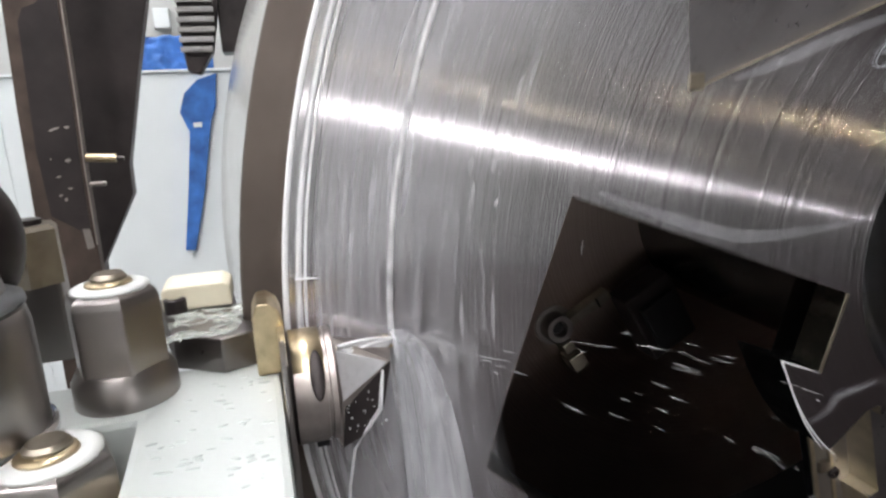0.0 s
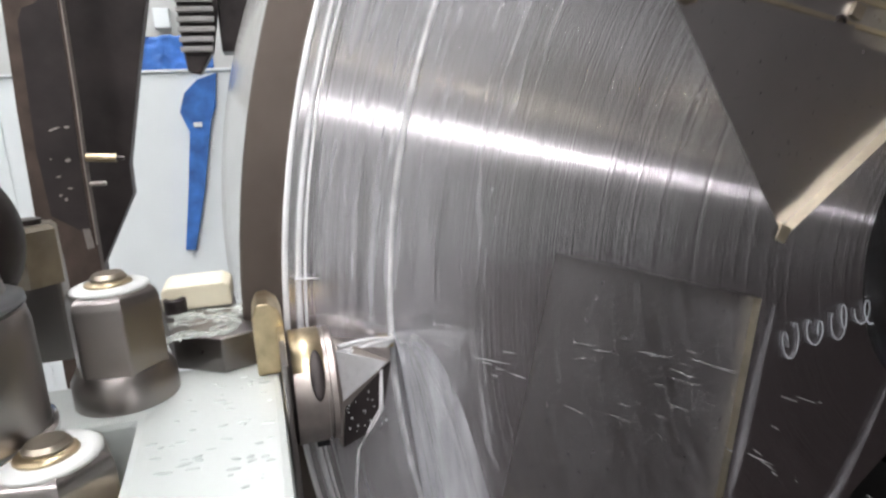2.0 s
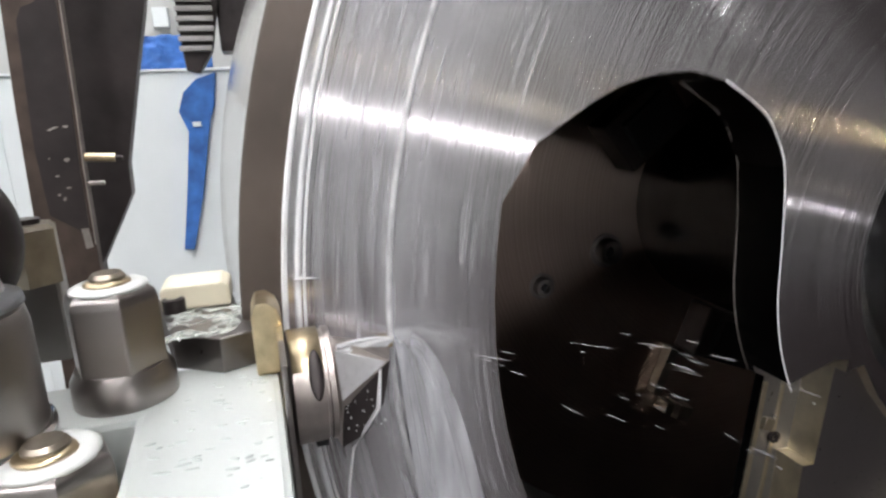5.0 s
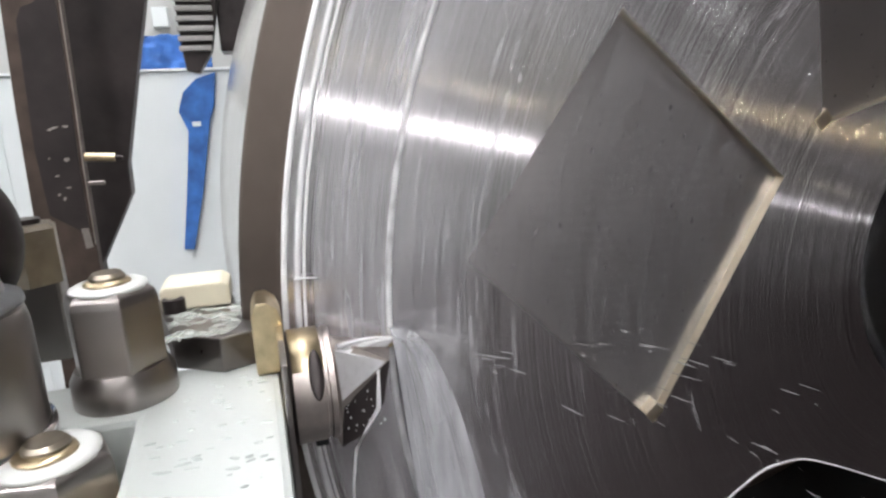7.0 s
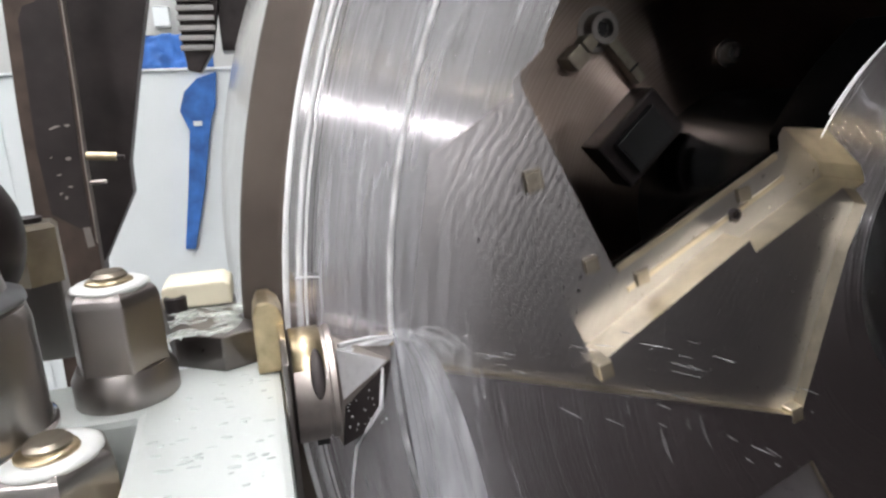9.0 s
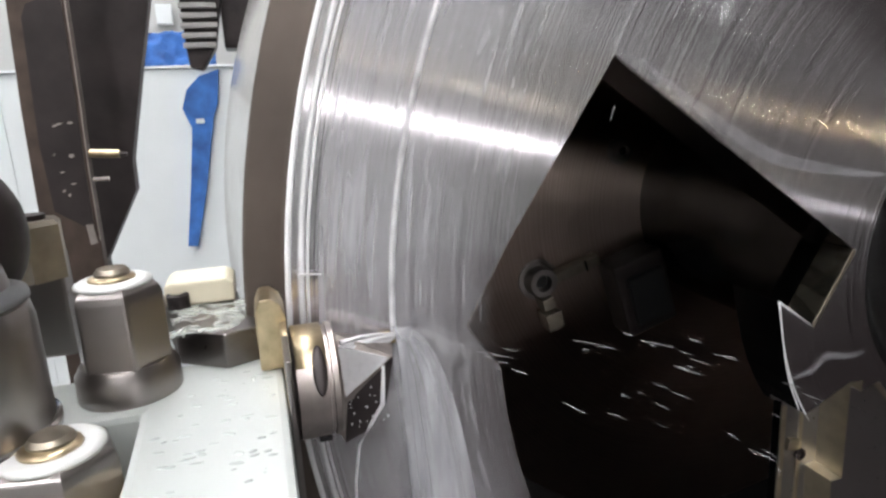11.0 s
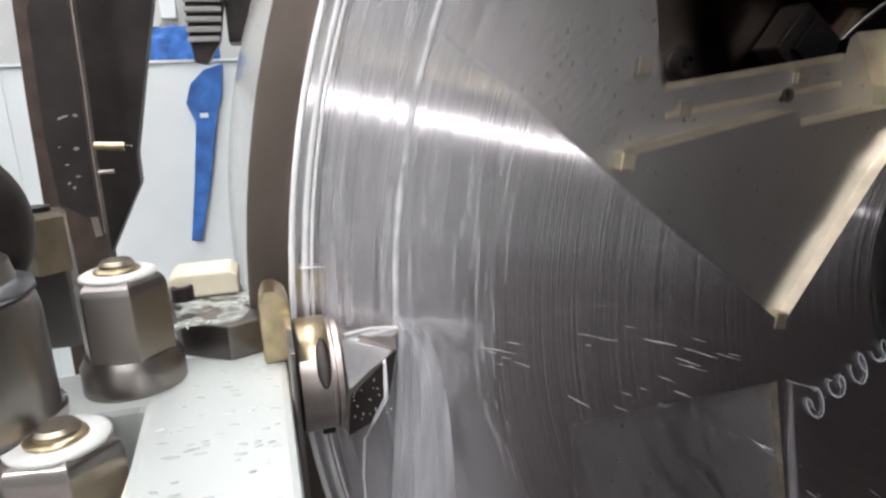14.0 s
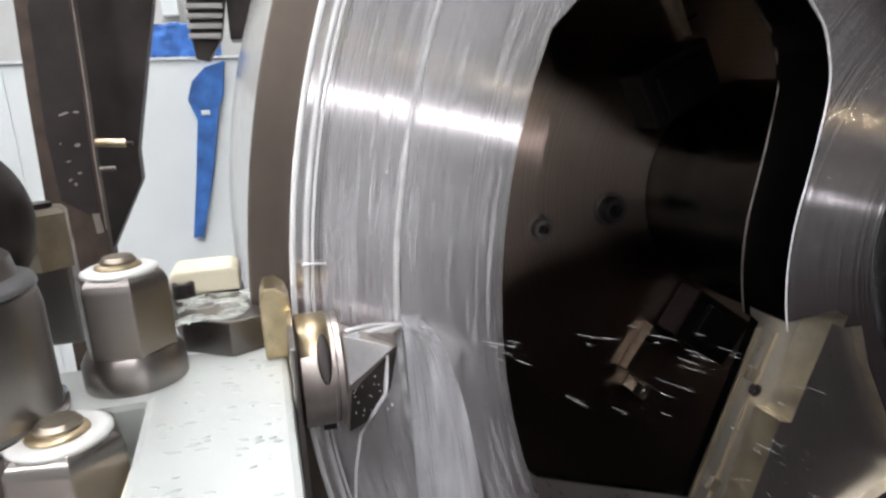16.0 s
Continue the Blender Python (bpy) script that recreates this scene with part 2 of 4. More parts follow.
# ---- the turned workpiece ----
def uv(points):
    """Points of the turned face, in its units, as (y, z) in metres round the axis."""
    return [(-u * S, v * S) for u, v in points]


def arc(r, a, b, n):
    return [(r * math.cos(radians(a + (b - a) * i / n)), r * math.sin(radians(a + (b - a) * i / n))) for i in range(n + 1)]


def cut(target, cutters):
    for c in cutters:
        m = target.modifiers.new("cut", "BOOLEAN")
        m.operation, m.object, m.solver, m.material_mode = "DIFFERENCE", c, "EXACT", "TRANSFER"
    dg = bpy.context.evaluated_depsgraph_get()
    me = bpy.data.meshes.new_from_object(target.evaluated_get(dg))
    old = target.data
    target.modifiers.clear()
    target.data = me
    bpy.data.meshes.remove(old)
    for c in cutters:
        bpy.data.objects.remove(c)


WINDOW_LEAD = [(-0.47, 0.700), (-0.33, 0.665), (-0.185, 0.627), (-0.262, 0.318)]
WINDOW_END = [(-0.424, 0.088), (-0.461, 0.013), (-0.495, -0.022), (-0.531, -0.044), (-0.606, -0.059), (-0.66, -0.052), (-0.701, -0.034), (-0.745, -0.004), (-0.779, 0.032), (-0.83, 0.10)]
SQUARE_END = [(-0.313, 0.298), (-0.409, 0.13), (-0.336, 0.161), (-0.297, 0.038), (-0.76, -0.152), (-0.852, 0.092), (-0.885, 0.2)]


POCKET = [(0.594, 0.270), (0.228, 0.395), (0.28, 0.735), (0.622, 0.655)]
WEDGE = [(0.137, 0.407), (-0.10, 0.288), (-0.16, 0.245), (-0.25, 0.30), (-0.40, 0.5), (-0.47, 0.75), (-0.44, 0.86), (-0.205, 0.965)]
LEDGE = [(-0.082, 0.712), (-0.170, 0.437), (-0.148, 0.430), (-0.196, 0.245), (-0.222, 0.25), (-0.30, 0.31), (-0.42, 0.5), (-0.52, 0.68), (-0.49, 0.74), (-0.331, 0.768)]


def turned(points, half):
    return [(-u, -v) for u, v in points] if half else points


def workpiece():
    rotor = thing("turned_housing", "large round steel housing, wet bright turned face with milled pockets", "workpiece")
    rotor.location = (0, 0, AXIS)
    plate = mesh_object("front_plate", lathe([(0.268 * S, -0.052), (1.10 * S, -0.052), (1.12 * S, -0.050), (1.12 * S, -0.004), (1.115 * S, 0), (1.108 * S, 0), (1.107 * S, -0.0015), (1.101 * S, -0.0015), (1.100 * S, 0), (1.090 * S, 0), (1.089 * S, -0.0006),
                                              (1.005 * S, -0.0006), (1.0 * S, -0.0012), (0.268 * S, -0.0012), (0.262 * S, -0.006)], "X", (0, 0, 0), 180, False), TURNED)
    bm = bmesh.new()
    bm.from_mesh(plate.data)
    edges = [e for e in bm.edges if e.is_boundary]
    bmesh.ops.bridge_loops(bm, edges=edges)
    bmesh.ops.recalc_face_normals(bm, faces=bm.faces)
    bm.to_mesh(plate.data)
    bm.free()
    cutters = []
    for half in (0, 1):
        end = WINDOW_END if not half else SQUARE_END
        window = WINDOW_LEAD + arc(0.425, 132, 160, 5) + end[1 if half else 0:] + arc(0.866, 168, 127, 10)
        if half:
            window = WINDOW_LEAD + arc(0.425, 132, 155, 4) + SQUARE_END[1:] + arc(0.866, 163, 127, 8)
        pocket = POCKET
        wedge = WEDGE
        ledge = LEDGE
        # window walls are near-black: their dark reflection is put into the colour
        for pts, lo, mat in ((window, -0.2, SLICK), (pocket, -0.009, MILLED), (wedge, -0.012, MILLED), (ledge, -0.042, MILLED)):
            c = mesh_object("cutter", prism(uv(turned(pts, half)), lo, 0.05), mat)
            # side walls paler than floors, their brighter lighting put into the colour
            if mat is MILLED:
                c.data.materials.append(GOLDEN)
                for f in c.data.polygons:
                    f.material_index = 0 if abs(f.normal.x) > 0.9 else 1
            cutters.append(c)
    cut(plate, cutters)
    plate.parent = rotor
    # white rings stand for coolant and for the glint of the edges
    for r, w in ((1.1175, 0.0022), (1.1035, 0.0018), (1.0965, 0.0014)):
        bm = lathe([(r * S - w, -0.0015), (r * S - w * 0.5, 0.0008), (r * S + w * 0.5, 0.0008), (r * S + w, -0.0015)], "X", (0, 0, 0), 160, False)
        part("coolant_bead", bm, BEAD, rotor, "white line for coolant and glint on a turned edge", True)
    part("outer_ring", lathe([(1.115 * S, -0.009), (1.128 * S, -0.009), (1.130 * S, -0.014), (1.162 * S, -0.014), (1.166 * S, -0.018), (1.166 * S, -0.16), (1.115 * S, -0.16)], "X", (0, 0, 0), 160, False), BROWN, rotor, "dull brown outer ring", True)
    # near-black wall: the shade inside the cavity is put into its colour
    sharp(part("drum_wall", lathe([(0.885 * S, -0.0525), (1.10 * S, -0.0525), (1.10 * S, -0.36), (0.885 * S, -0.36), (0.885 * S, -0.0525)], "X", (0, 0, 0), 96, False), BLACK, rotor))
    part("back_plate", lathe([(0.20 * S, -0.33), (0.90 * S, -0.33), (0.90 * S, -0.36), (0.20 * S, -0.36), (0.20 * S, -0.33)], "X", (0, 0, 0), 96, False), TURNED_BROWN, rotor, "brown inner back plate")
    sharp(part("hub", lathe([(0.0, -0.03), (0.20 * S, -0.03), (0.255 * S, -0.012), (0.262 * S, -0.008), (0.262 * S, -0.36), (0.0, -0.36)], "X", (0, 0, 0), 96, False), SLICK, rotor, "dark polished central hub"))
    return rotor


ROTOR = workpiece()


def chuck():
    c = thing("lathe_chuck", "huge lathe chuck behind the workpiece, worn shiny edge", "chuck")
    c.location = (0, 0, AXIS)
    sharp(part("chuck_body", lathe([(0.3 * S, -0.37), (1.10 * S, -0.37), (1.11 * S, -0.375), (1.11 * S, -0.8), (0.3 * S, -0.8)], "X", (0, 0, 0), 160), POLISHED, c))
    sharp(part("skirt", lathe([(1.11 * S, -0.165), (1.164 * S, -0.165), (1.205 * S, -0.30), (1.222 * S, -0.60), (1.222 * S, -0.79), (1.216 * S, -0.795)], "X", (0, 0, 0), 160, False), POLISHED, c, "polished tapered skirt"))
    return c


CHUCK = chuck()



# ---- machine frame ----
def machine_frame():
    h = thing("headstock", "grey painted lathe headstock standing behind the chuck", "machine")
    part("housing", box((-2.0, -0.45, 0), (-0.82, 0.75, 1.75), 0.03), GREY, h)
    sharp(part("spindle_nose", lathe([(0.0, -0.83), (0.25, -0.83), (0.25, -0.79), (0.0, -0.79)], "X", (0, 0, AXIS), 64, False), BROWN, h))
    b = thing("lathe_bed", "dark oily cast iron lathe bed on the floor", "machine")
    part("bed", box((-0.80, -0.45, 0), (3.2, 0.6, 0.45), 0.02), DARK, b)
    c = thing("carriage", "dark lathe carriage under the tool post", "machine")
    part("saddle", box((-0.38, -1.3, 0), (0.6, -0.68, 0.90), 0.01), DARK, c)


    # unseen panel and floor slab, added to darken what the face reflects
    g = thing("dark_reflection_panel", "unseen dark panel added to darken reflections in the turned face", "guard")
    part("dark_floor_slab", box((-0.6, 0.62, 0.003), (3.2, 1.598, 0.08), 0.006), DARK, g, "unseen black slab added to darken reflections")
    part("sheet", box((-0.6, 1.6, 0), (3.4, 1.64, 3.0), 0.004), DARK, g)


machine_frame()


# ---- tool post ----
def tool_post():
    t = thing("tool_post", "pale grey painted tool post block, wet with coolant", "tool post")
    part("body", prism([(0.006, -0.83), (0.006, -0.622), (0.36, -0.621), (0.36, -0.681), (0.062, -0.693), (0.062, -0.83)], 0.90, 1.205, "Z", 0.004), PALE, t)
    part("lower_step", box((0.064, -0.83, 0.90), (0.36, -0.697, 1.145), 0.004), NUTSTEEL, t, "bare steel step")
    part("side_strip", box((0.064, -0.694, 0.95), (0.36, -0.686, 1.196), 0.002), CREAM, t, "yellowed painted edge")
    part("end_plate", box((0.012, -0.6212, 1.135), (0.092, -0.6180, 1.233), 0.001), NUTSTEEL, t)
    part("clamping_lug", prism([(-0.634, 1.2055), (-0.6175, 1.2055), (-0.6175, 1.236), (-0.6195, 1.243), (-0.625, 1.2475), (-0.631, 1.247), (-0.634, 1.240)], 0.007, 0.036, "X", 0.0015), BRASSY, t, "worn golden clamping lug")
    rd = random.Random(17)
    drops = bmesh.new()
    for k in range(70):
        x, y = rd.uniform(0.03, 0.20), rd.uniform(-0.684, -0.628)
        if (x - 0.030) ** 2 + (y + 0.7015) ** 2 < 0.032 ** 2:
            continue
        bmesh.ops.create_icosphere(drops, subdivisions=2, radius=1, matrix=Matrix.LocRotScale((x, y, 1.2048), Euler((0, 0, rd.uniform(1.1, 1.9))), (rd.uniform(0.0012, 0.0042), rd.uniform(0.0006, 0.0012), rd.uniform(0.0006, 0.0011))))
    tagged(part("wet_film", drops, WET, t, smooth=True), "drops and runs of coolant on the paint", kind="stuff")
    return t


tool_post()


def clamp_nut(at, h=0.066, af=0.049, turn=0.35):
    n = thing("clamp_nut", "tall burnished hexagon nut with collar and white top ring", "nut", "nuts on the tool post")
    n.location = at
    sharp(part("collar", lathe([(0.0, 0), (af * 0.63, 0), (af * 0.63, 0.013), (af * 0.55, 0.019), (0.0, 0.019)], "Z", (0, 0, 0), 48, False), NUTSTEEL, n))
    bm = lathe([(0.0, 0.018), (af * 0.5774, 0.018), (af * 0.5774, h - 0.007), (af * 0.545, h - 0.0025), (af * 0.46, h), (0.0, h)], "Z", (0, 0, 0), 6, False, turn)
    bmesh.ops.remove_doubles(bm, verts=bm.verts, dist=1e-5)
    bmesh.ops.bevel(bm, geom=[e for e in bm.edges if e.calc_length() > 0.008], offset=0.0012, segments=2, affect="EDGES", profile=0.6)
    part("hexagon", bm, NUTSTEEL, n)
    part("ring", lathe([(af * 0.26, h - 0.001), (af * 0.46, h - 0.001), (af * 0.455, h + 0.0006), (af * 0.40, h + 0.0018), (af * 0.30, h + 0.0024), (af * 0.26, h + 0.0015)], "Z", (0, 0, 0), 40), RING_WHITE, n, "white ring on the top chamfer", True)
    sharp(part("stud", lathe([(0.0, h), (af * 0.21, h), (af * 0.21, h + 0.0055), (af * 0.17, h + 0.0075), (0.0, h + 0.0075)], "Z", (0, 0, 0), 24, False), WORN, n, "threaded stud end"))
    part("stain", lathe([(af * 0.20, h + 0.0022), (af * 0.28, h + 0.0022), (af * 0.27, h + 0.0034), (af * 0.20, h + 0.0042)], "Z", (0.002, 0.0, 0), 20), BRASSY, n, "golden collar of the stud", True)
    return n


clamp_nut((0.030, -0.7015, 1.205), 0.061, 0.041)
clamp_nut((0.096, -0.7215, 1.145), 0.066, 0.046)


def clamp_strap():
    c = thing("clamp_strap", "black chamfered steel clamp strap wet with coolant", "clamp")
    part("bar", prism([(0.004, -0.680), (0.023, -0.652), (0.012, -0.6245), (-0.008, -0.640), (-0.075, -0.648), (-0.075, -0.698)], 1.205, 1.226, "Z", 0.0012), STRAP, c)
    random.seed(4)
    for k in range(64):
        x, y = random.uniform(-0.038, 0.014), random.uniform(-0.684, -0.640)
        bm = bmesh.new()
        bmesh.ops.create_icosphere(bm, subdivisions=2, radius=1, matrix=Matrix.LocRotScale((x, y, 1.226), Euler((0, 0, random.uniform(0, 3))), (random.uniform(0.002, 0.009), random.uniform(0.001, 0.004), 0.0007)))
        part("puddle", bm, PUDDLE, c, smooth=True)
    b = thing("cream_block", "cream painted spacer block lying on the clamp strap", "block")
    part("body", prism([(-0.690, 1.2264), (-0.690, 1.240), (-0.686, 1.2425), (-0.652, 1.2425), (-0.647, 1.239), (-0.647, 1.2264)], -0.074, -0.040, "X", 0.002), CREAM, b)
    s = thing("cap_screw", "small dark cap screw on the clamp strap", "screw")
    sharp(part("head", lathe([(0.0, 0), (0.007, 0), (0.007, 0.009), (0.006, 0.010), (0.004, 0.010), (0.004, 0.006), (0.0, 0.006)], "Z", (-0.040, -0.682, 1.226), 24, False), DARK, s))


clamp_strap()


def hull(points):
    bm = bmesh.new()
    for p in points:
        bm.verts.new(p)
    bmesh.ops.convex_hull(bm, input=bm.verts)
    return bm


def tool_holder():
    t = thing("turning_tool", "nickel-plated quick-change turning tool holder with carbide insert", "tool")
    cx, cy, cz = 0.046, -0.603, 1.2005
    sharp(part("flange", lathe([(0.0, -0.0142), (0.0305, -0.0142), (0.0315, -0.0130), (0.0315, 0.003), (0.0300, 0.0035), (0.0300, 0.0050), (0.0315, 0.0055), (0.0315, 0.0085), (0.0305, 0.0095), (0.0, 0.0095)], "Y", (cx, cy, cz), 96, False), HOLDER, t))
    sharp(part("collar", lathe([(0.0, -0.0185), (0.0335, -0.0185), (0.0345, -0.0175), (0.0345, -0.0150), (0.0, -0.0150)], "Y", (cx, cy, cz), 64, False), BRASSY, t, "worn golden collar"))
    gilt = bmesh.new()
    rows = [[gilt.verts.new((cx + r * math.cos(radians(a)), cy + d, cz + r * math.sin(radians(a)))) for r, d in ((0.0308, -0.0136), (0.0318, -0.0128), (0.0318, 0.0028), (0.0308, 0.0034))] for a in range(36, 132, 6)]
    for p, q in zip(rows, rows[1:]):
        for k in range(3):
            gilt.faces.new((p[k], p[k + 1], q[k + 1], q[k]))
    part("worn_band", gilt, BRASSY, t, "golden worn upper side of the flange", True)
    # dark lens and black block paint the shade of groove and notch
    groove = bmesh.new()
    bmesh.ops.create_icosphere(groove, subdivisions=3, radius=1, matrix=Matrix.LocRotScale((cx + 0.0265, cy - 0.001, cz + 0.0165), Euler((0, radians(-33), 0)), (0.0014, 0.0038, 0.0135)))
    part("groove", groove, DARK, t, "dark almond-shaped gripper groove", True)
    part("notch", box((cx + 0.0055, cy - 0.004, cz - 0.0312), (cx + 0.0150, cy + 0.003, cz - 0.0262), 0.0006), BLACK, t, "dark key notch")
    front = [(0.03, -0.5872, 1.1757), (0.03, -0.5575, 1.1997), (0.03, -0.5630, 1.1735), (0.03, -0.5750, 1.1550), (0.03, -0.5903, 1.1487)]
    back = [(0.006, -0.5925, 1.2030), (0.003, -0.5520, 1.2005), (0.003, -0.5560, 1.1740), (0.004, -0.5700, 1.1530), (0.006, -0.5925, 1.1500)]
    root = [(0.034, cy + 0.0095, cz + 0.004), (0.022, cy + 0.0095, cz + 0.018), (0.012, cy + 0.0095, cz + 0.014), (0.014, cy + 0.0095, cz - 0.030), (0.0300, cy + 0.0095, cz - 0.044)]
    part("head", hull(front + back + root), HOLDER, t)
    part("wear_plate", prism([(y, z) for _, y, z in front], 0.0302, 0.0318, "X", 0.0004), DARK, t, "black speckled side plate")
    rd = random.Random(9)
    for k in range(22):
        y, z = rd.uniform(-0.586, -0.563), rd.uniform(1.158, 1.190)
        if z > 1.1757 + (y + 0.5872) * 0.8 or z < 1.150 + (-0.575 - y) * -0.9:
            continue
        bm = bmesh.new()
        bmesh.ops.create_icosphere(bm, subdivisions=1, radius=1, matrix=Matrix.LocRotScale((0.0318, y, z), None, (0.0004, rd.uniform(0.0003, 0.0008), rd.uniform(0.0004, 0.0012))))
        part("wet_spot", bm, FLUID, t, smooth=True)
    part("insert", prism([(0.0015, -0.5495), (0.0085, -0.5505), (0.0105, -0.5600), (0.0035, -0.5600)], 1.1990, 1.2025, "Z", 0.0006), BRASSY, t, "golden coated carbide insert")
    return t


tool_holder()


# ---- small things at the near edge ----
def near_things():
    k = thing("round_knob", "large grey turned steel knob with bright rim", "knob")
    k.location = (0.072, -0.767, 1.165)
    sharp(part("body", lathe([(0.0, 0), (0.040, 0), (0.040, 0.098), (0.0385, 0.106), (0.033, 0.112), (0.031, 0.122), (0.024, 0.128), (0.012, 0.131), (0.0, 0.131)], "Z", (0, 0, 0), 64, False), NUTSTEEL, k), 30)
    part("rim", lathe([(0.0395, 0.044), (0.0425, 0.045), (0.0425, 0.049), (0.0395, 0.050)], "Z", (0, 0, 0), 64), POLISHED, k, "bright rim", True)
    # ring added to draw the light-blue highlight on the knob's shoulder
    part("shoulder_ring", lathe([(0.032, 0.109), (0.0395, 0.108), (0.0390, 0.111), (0.032, 0.114)], "Z", (0, 0, 0), 64), BLUED, k, "ring drawn for the shoulder highlight", True)
    b = thing("ball_handle", "dark ball-ended clamp handle", "handle")
    b.location = (0.02, -0.772, 1.205)
    bm = bmesh.new()
    bmesh.ops.create_uvsphere(bm, u_segments=32, v_segments=20, radius=0.034, matrix=Matrix.Translation((-0.012, -0.005, 0.088)) @ Matrix.Diagonal((1, 1, 1.25, 1)))
    part("ball", bm, DARK, b, smooth=True)
    part("stem", lathe([(0.010, 0), (0.010, 0.06)], "Z", (-0.012, -0.005, 0), 24), DARK, b)
    p = thing("stud_nut", "square steel stud with worn nut", "nut")
    p.location = (-0.045, -0.757, 1.205)
    part("stud", box((-0.010, -0.008, 0), (0.008, 0.014, 0.065), 0.002), NUTSTEEL, p)
    part("nut", lathe([(0.0, 0.050), (0.019, 0.050), (0.019, 0.083), (0.016, 0.086), (0.0, 0.086)], "Z", (0, -0.002, 0), 6, False, 0.2), WORN, p, "worn pale nut")
    part("tip", lathe([(0.0, 0.085), (0.008, 0.085), (0.008, 0.089), (0.0, 0.089)], "Z", (0, 0, 0), 20, False), DARK, p)


near_things()


def uprights():
    a = thing("steel_upright", "dark flat steel upright with worn brown paint edges", "upright")
    part("bar", prism([(-0.778, 1.62), (-0.741, 1.62), (-0.741, 1.433), (-0.743, 1.359), (-0.745, 1.313), (-0.746, 1.252), (-0.750, 0.90), (-0.790, 0.90), (-0.784, 1.287), (-0.782, 1.356), (-0.778, 1.433)], -0.162, -0.15, "X", 0.0008), RUSTY, a)
    part("dark_coat", prism([(-0.770, 1.418), (-0.766, 1.427), (-0.758, 1.430), (-0.750, 1.437), (-0.7435, 1.434), (-0.7440, 1.400), (-0.7455, 1.359), (-0.7475, 1.313), (-0.7485, 1.262), (-0.773, 1.280), (-0.7735, 1.295), (-0.7745, 1.33), (-0.7725, 1.37)], -0.1502, -0.1492, "X"), DARK, a, "patch of dark oily coating")
    # pale tube paints the highlight along the bar's edge
    part("edge", tube([(-0.150, -0.7412, 1.433), (-0.150, -0.7432, 1.359), (-0.150, -0.7452, 1.313), (-0.150, -0.7462, 1.255)], 0.0005, 6), HOLDER, a, "pale line for the edge highlight")
    rs = random.Random(5)
    for y, z in ((-0.762, 1.343), (-0.759, 1.344), (-0.766, 1.322), (-0.755, 1.321), (-0.763, 1.309), (-0.757, 1.300), (-0.764, 1.295), (-0.761, 1.292), (-0.752, 1.345)):
        w, h, k = rs.uniform(0.0008, 0.003), rs.uniform(0.0004, 0.001), rs.uniform(-0.0008, 0.0008)
        part("scuff", prism([(y - w, z - h), (y, z - h * 1.6 + k), (y + w, z + k), (y + w * 0.6, z + h), (y - w * 0.5, z + h * 0.7)], -0.1493, -0.1489, "X"), HOLDER, a)
    part("pin", tube([(-0.157, -0.748, 1.3215), (-0.157, -0.724, 1.3195)], 0.0032, 14), BRASSY, a, "brass pin")
    part("pin_end", tube([(-0.157, -0.724, 1.3195), (-0.157, -0.7185, 1.3190)], 0.0016, 10), DARK, a)
    part("pin", tube([(-0.157, -0.748, 1.3010), (-0.157, -0.734, 1.3010)], 0.0018, 12), HOLDER, a, "thin steel pin")
    part("scuff", prism([(-0.754, 1.268), (-0.749, 1.268), (-0.748, 1.253), (-0.753, 1.252)], -0.1498, -0.1490, "X"), HOLDER, a, "bare metal scuff")
    b = thing("guard_plate", "black bent steel guard plate behind the upright", "guard")
    part("plate", prism([(-0.767, 1.62), (-0.672, 1.62), (-0.701, 1.452), (-0.716, 1.393), (-0.737, 1.305), (-0.738, 1.276), (-0.774, 1.21), (-0.774, 0.90), (-0.80, 0.90), (-0.796, 1.21), (-0.770, 1.452)], -0.30, -0.28, "X", 0.0012), DARK, b)


uprights()


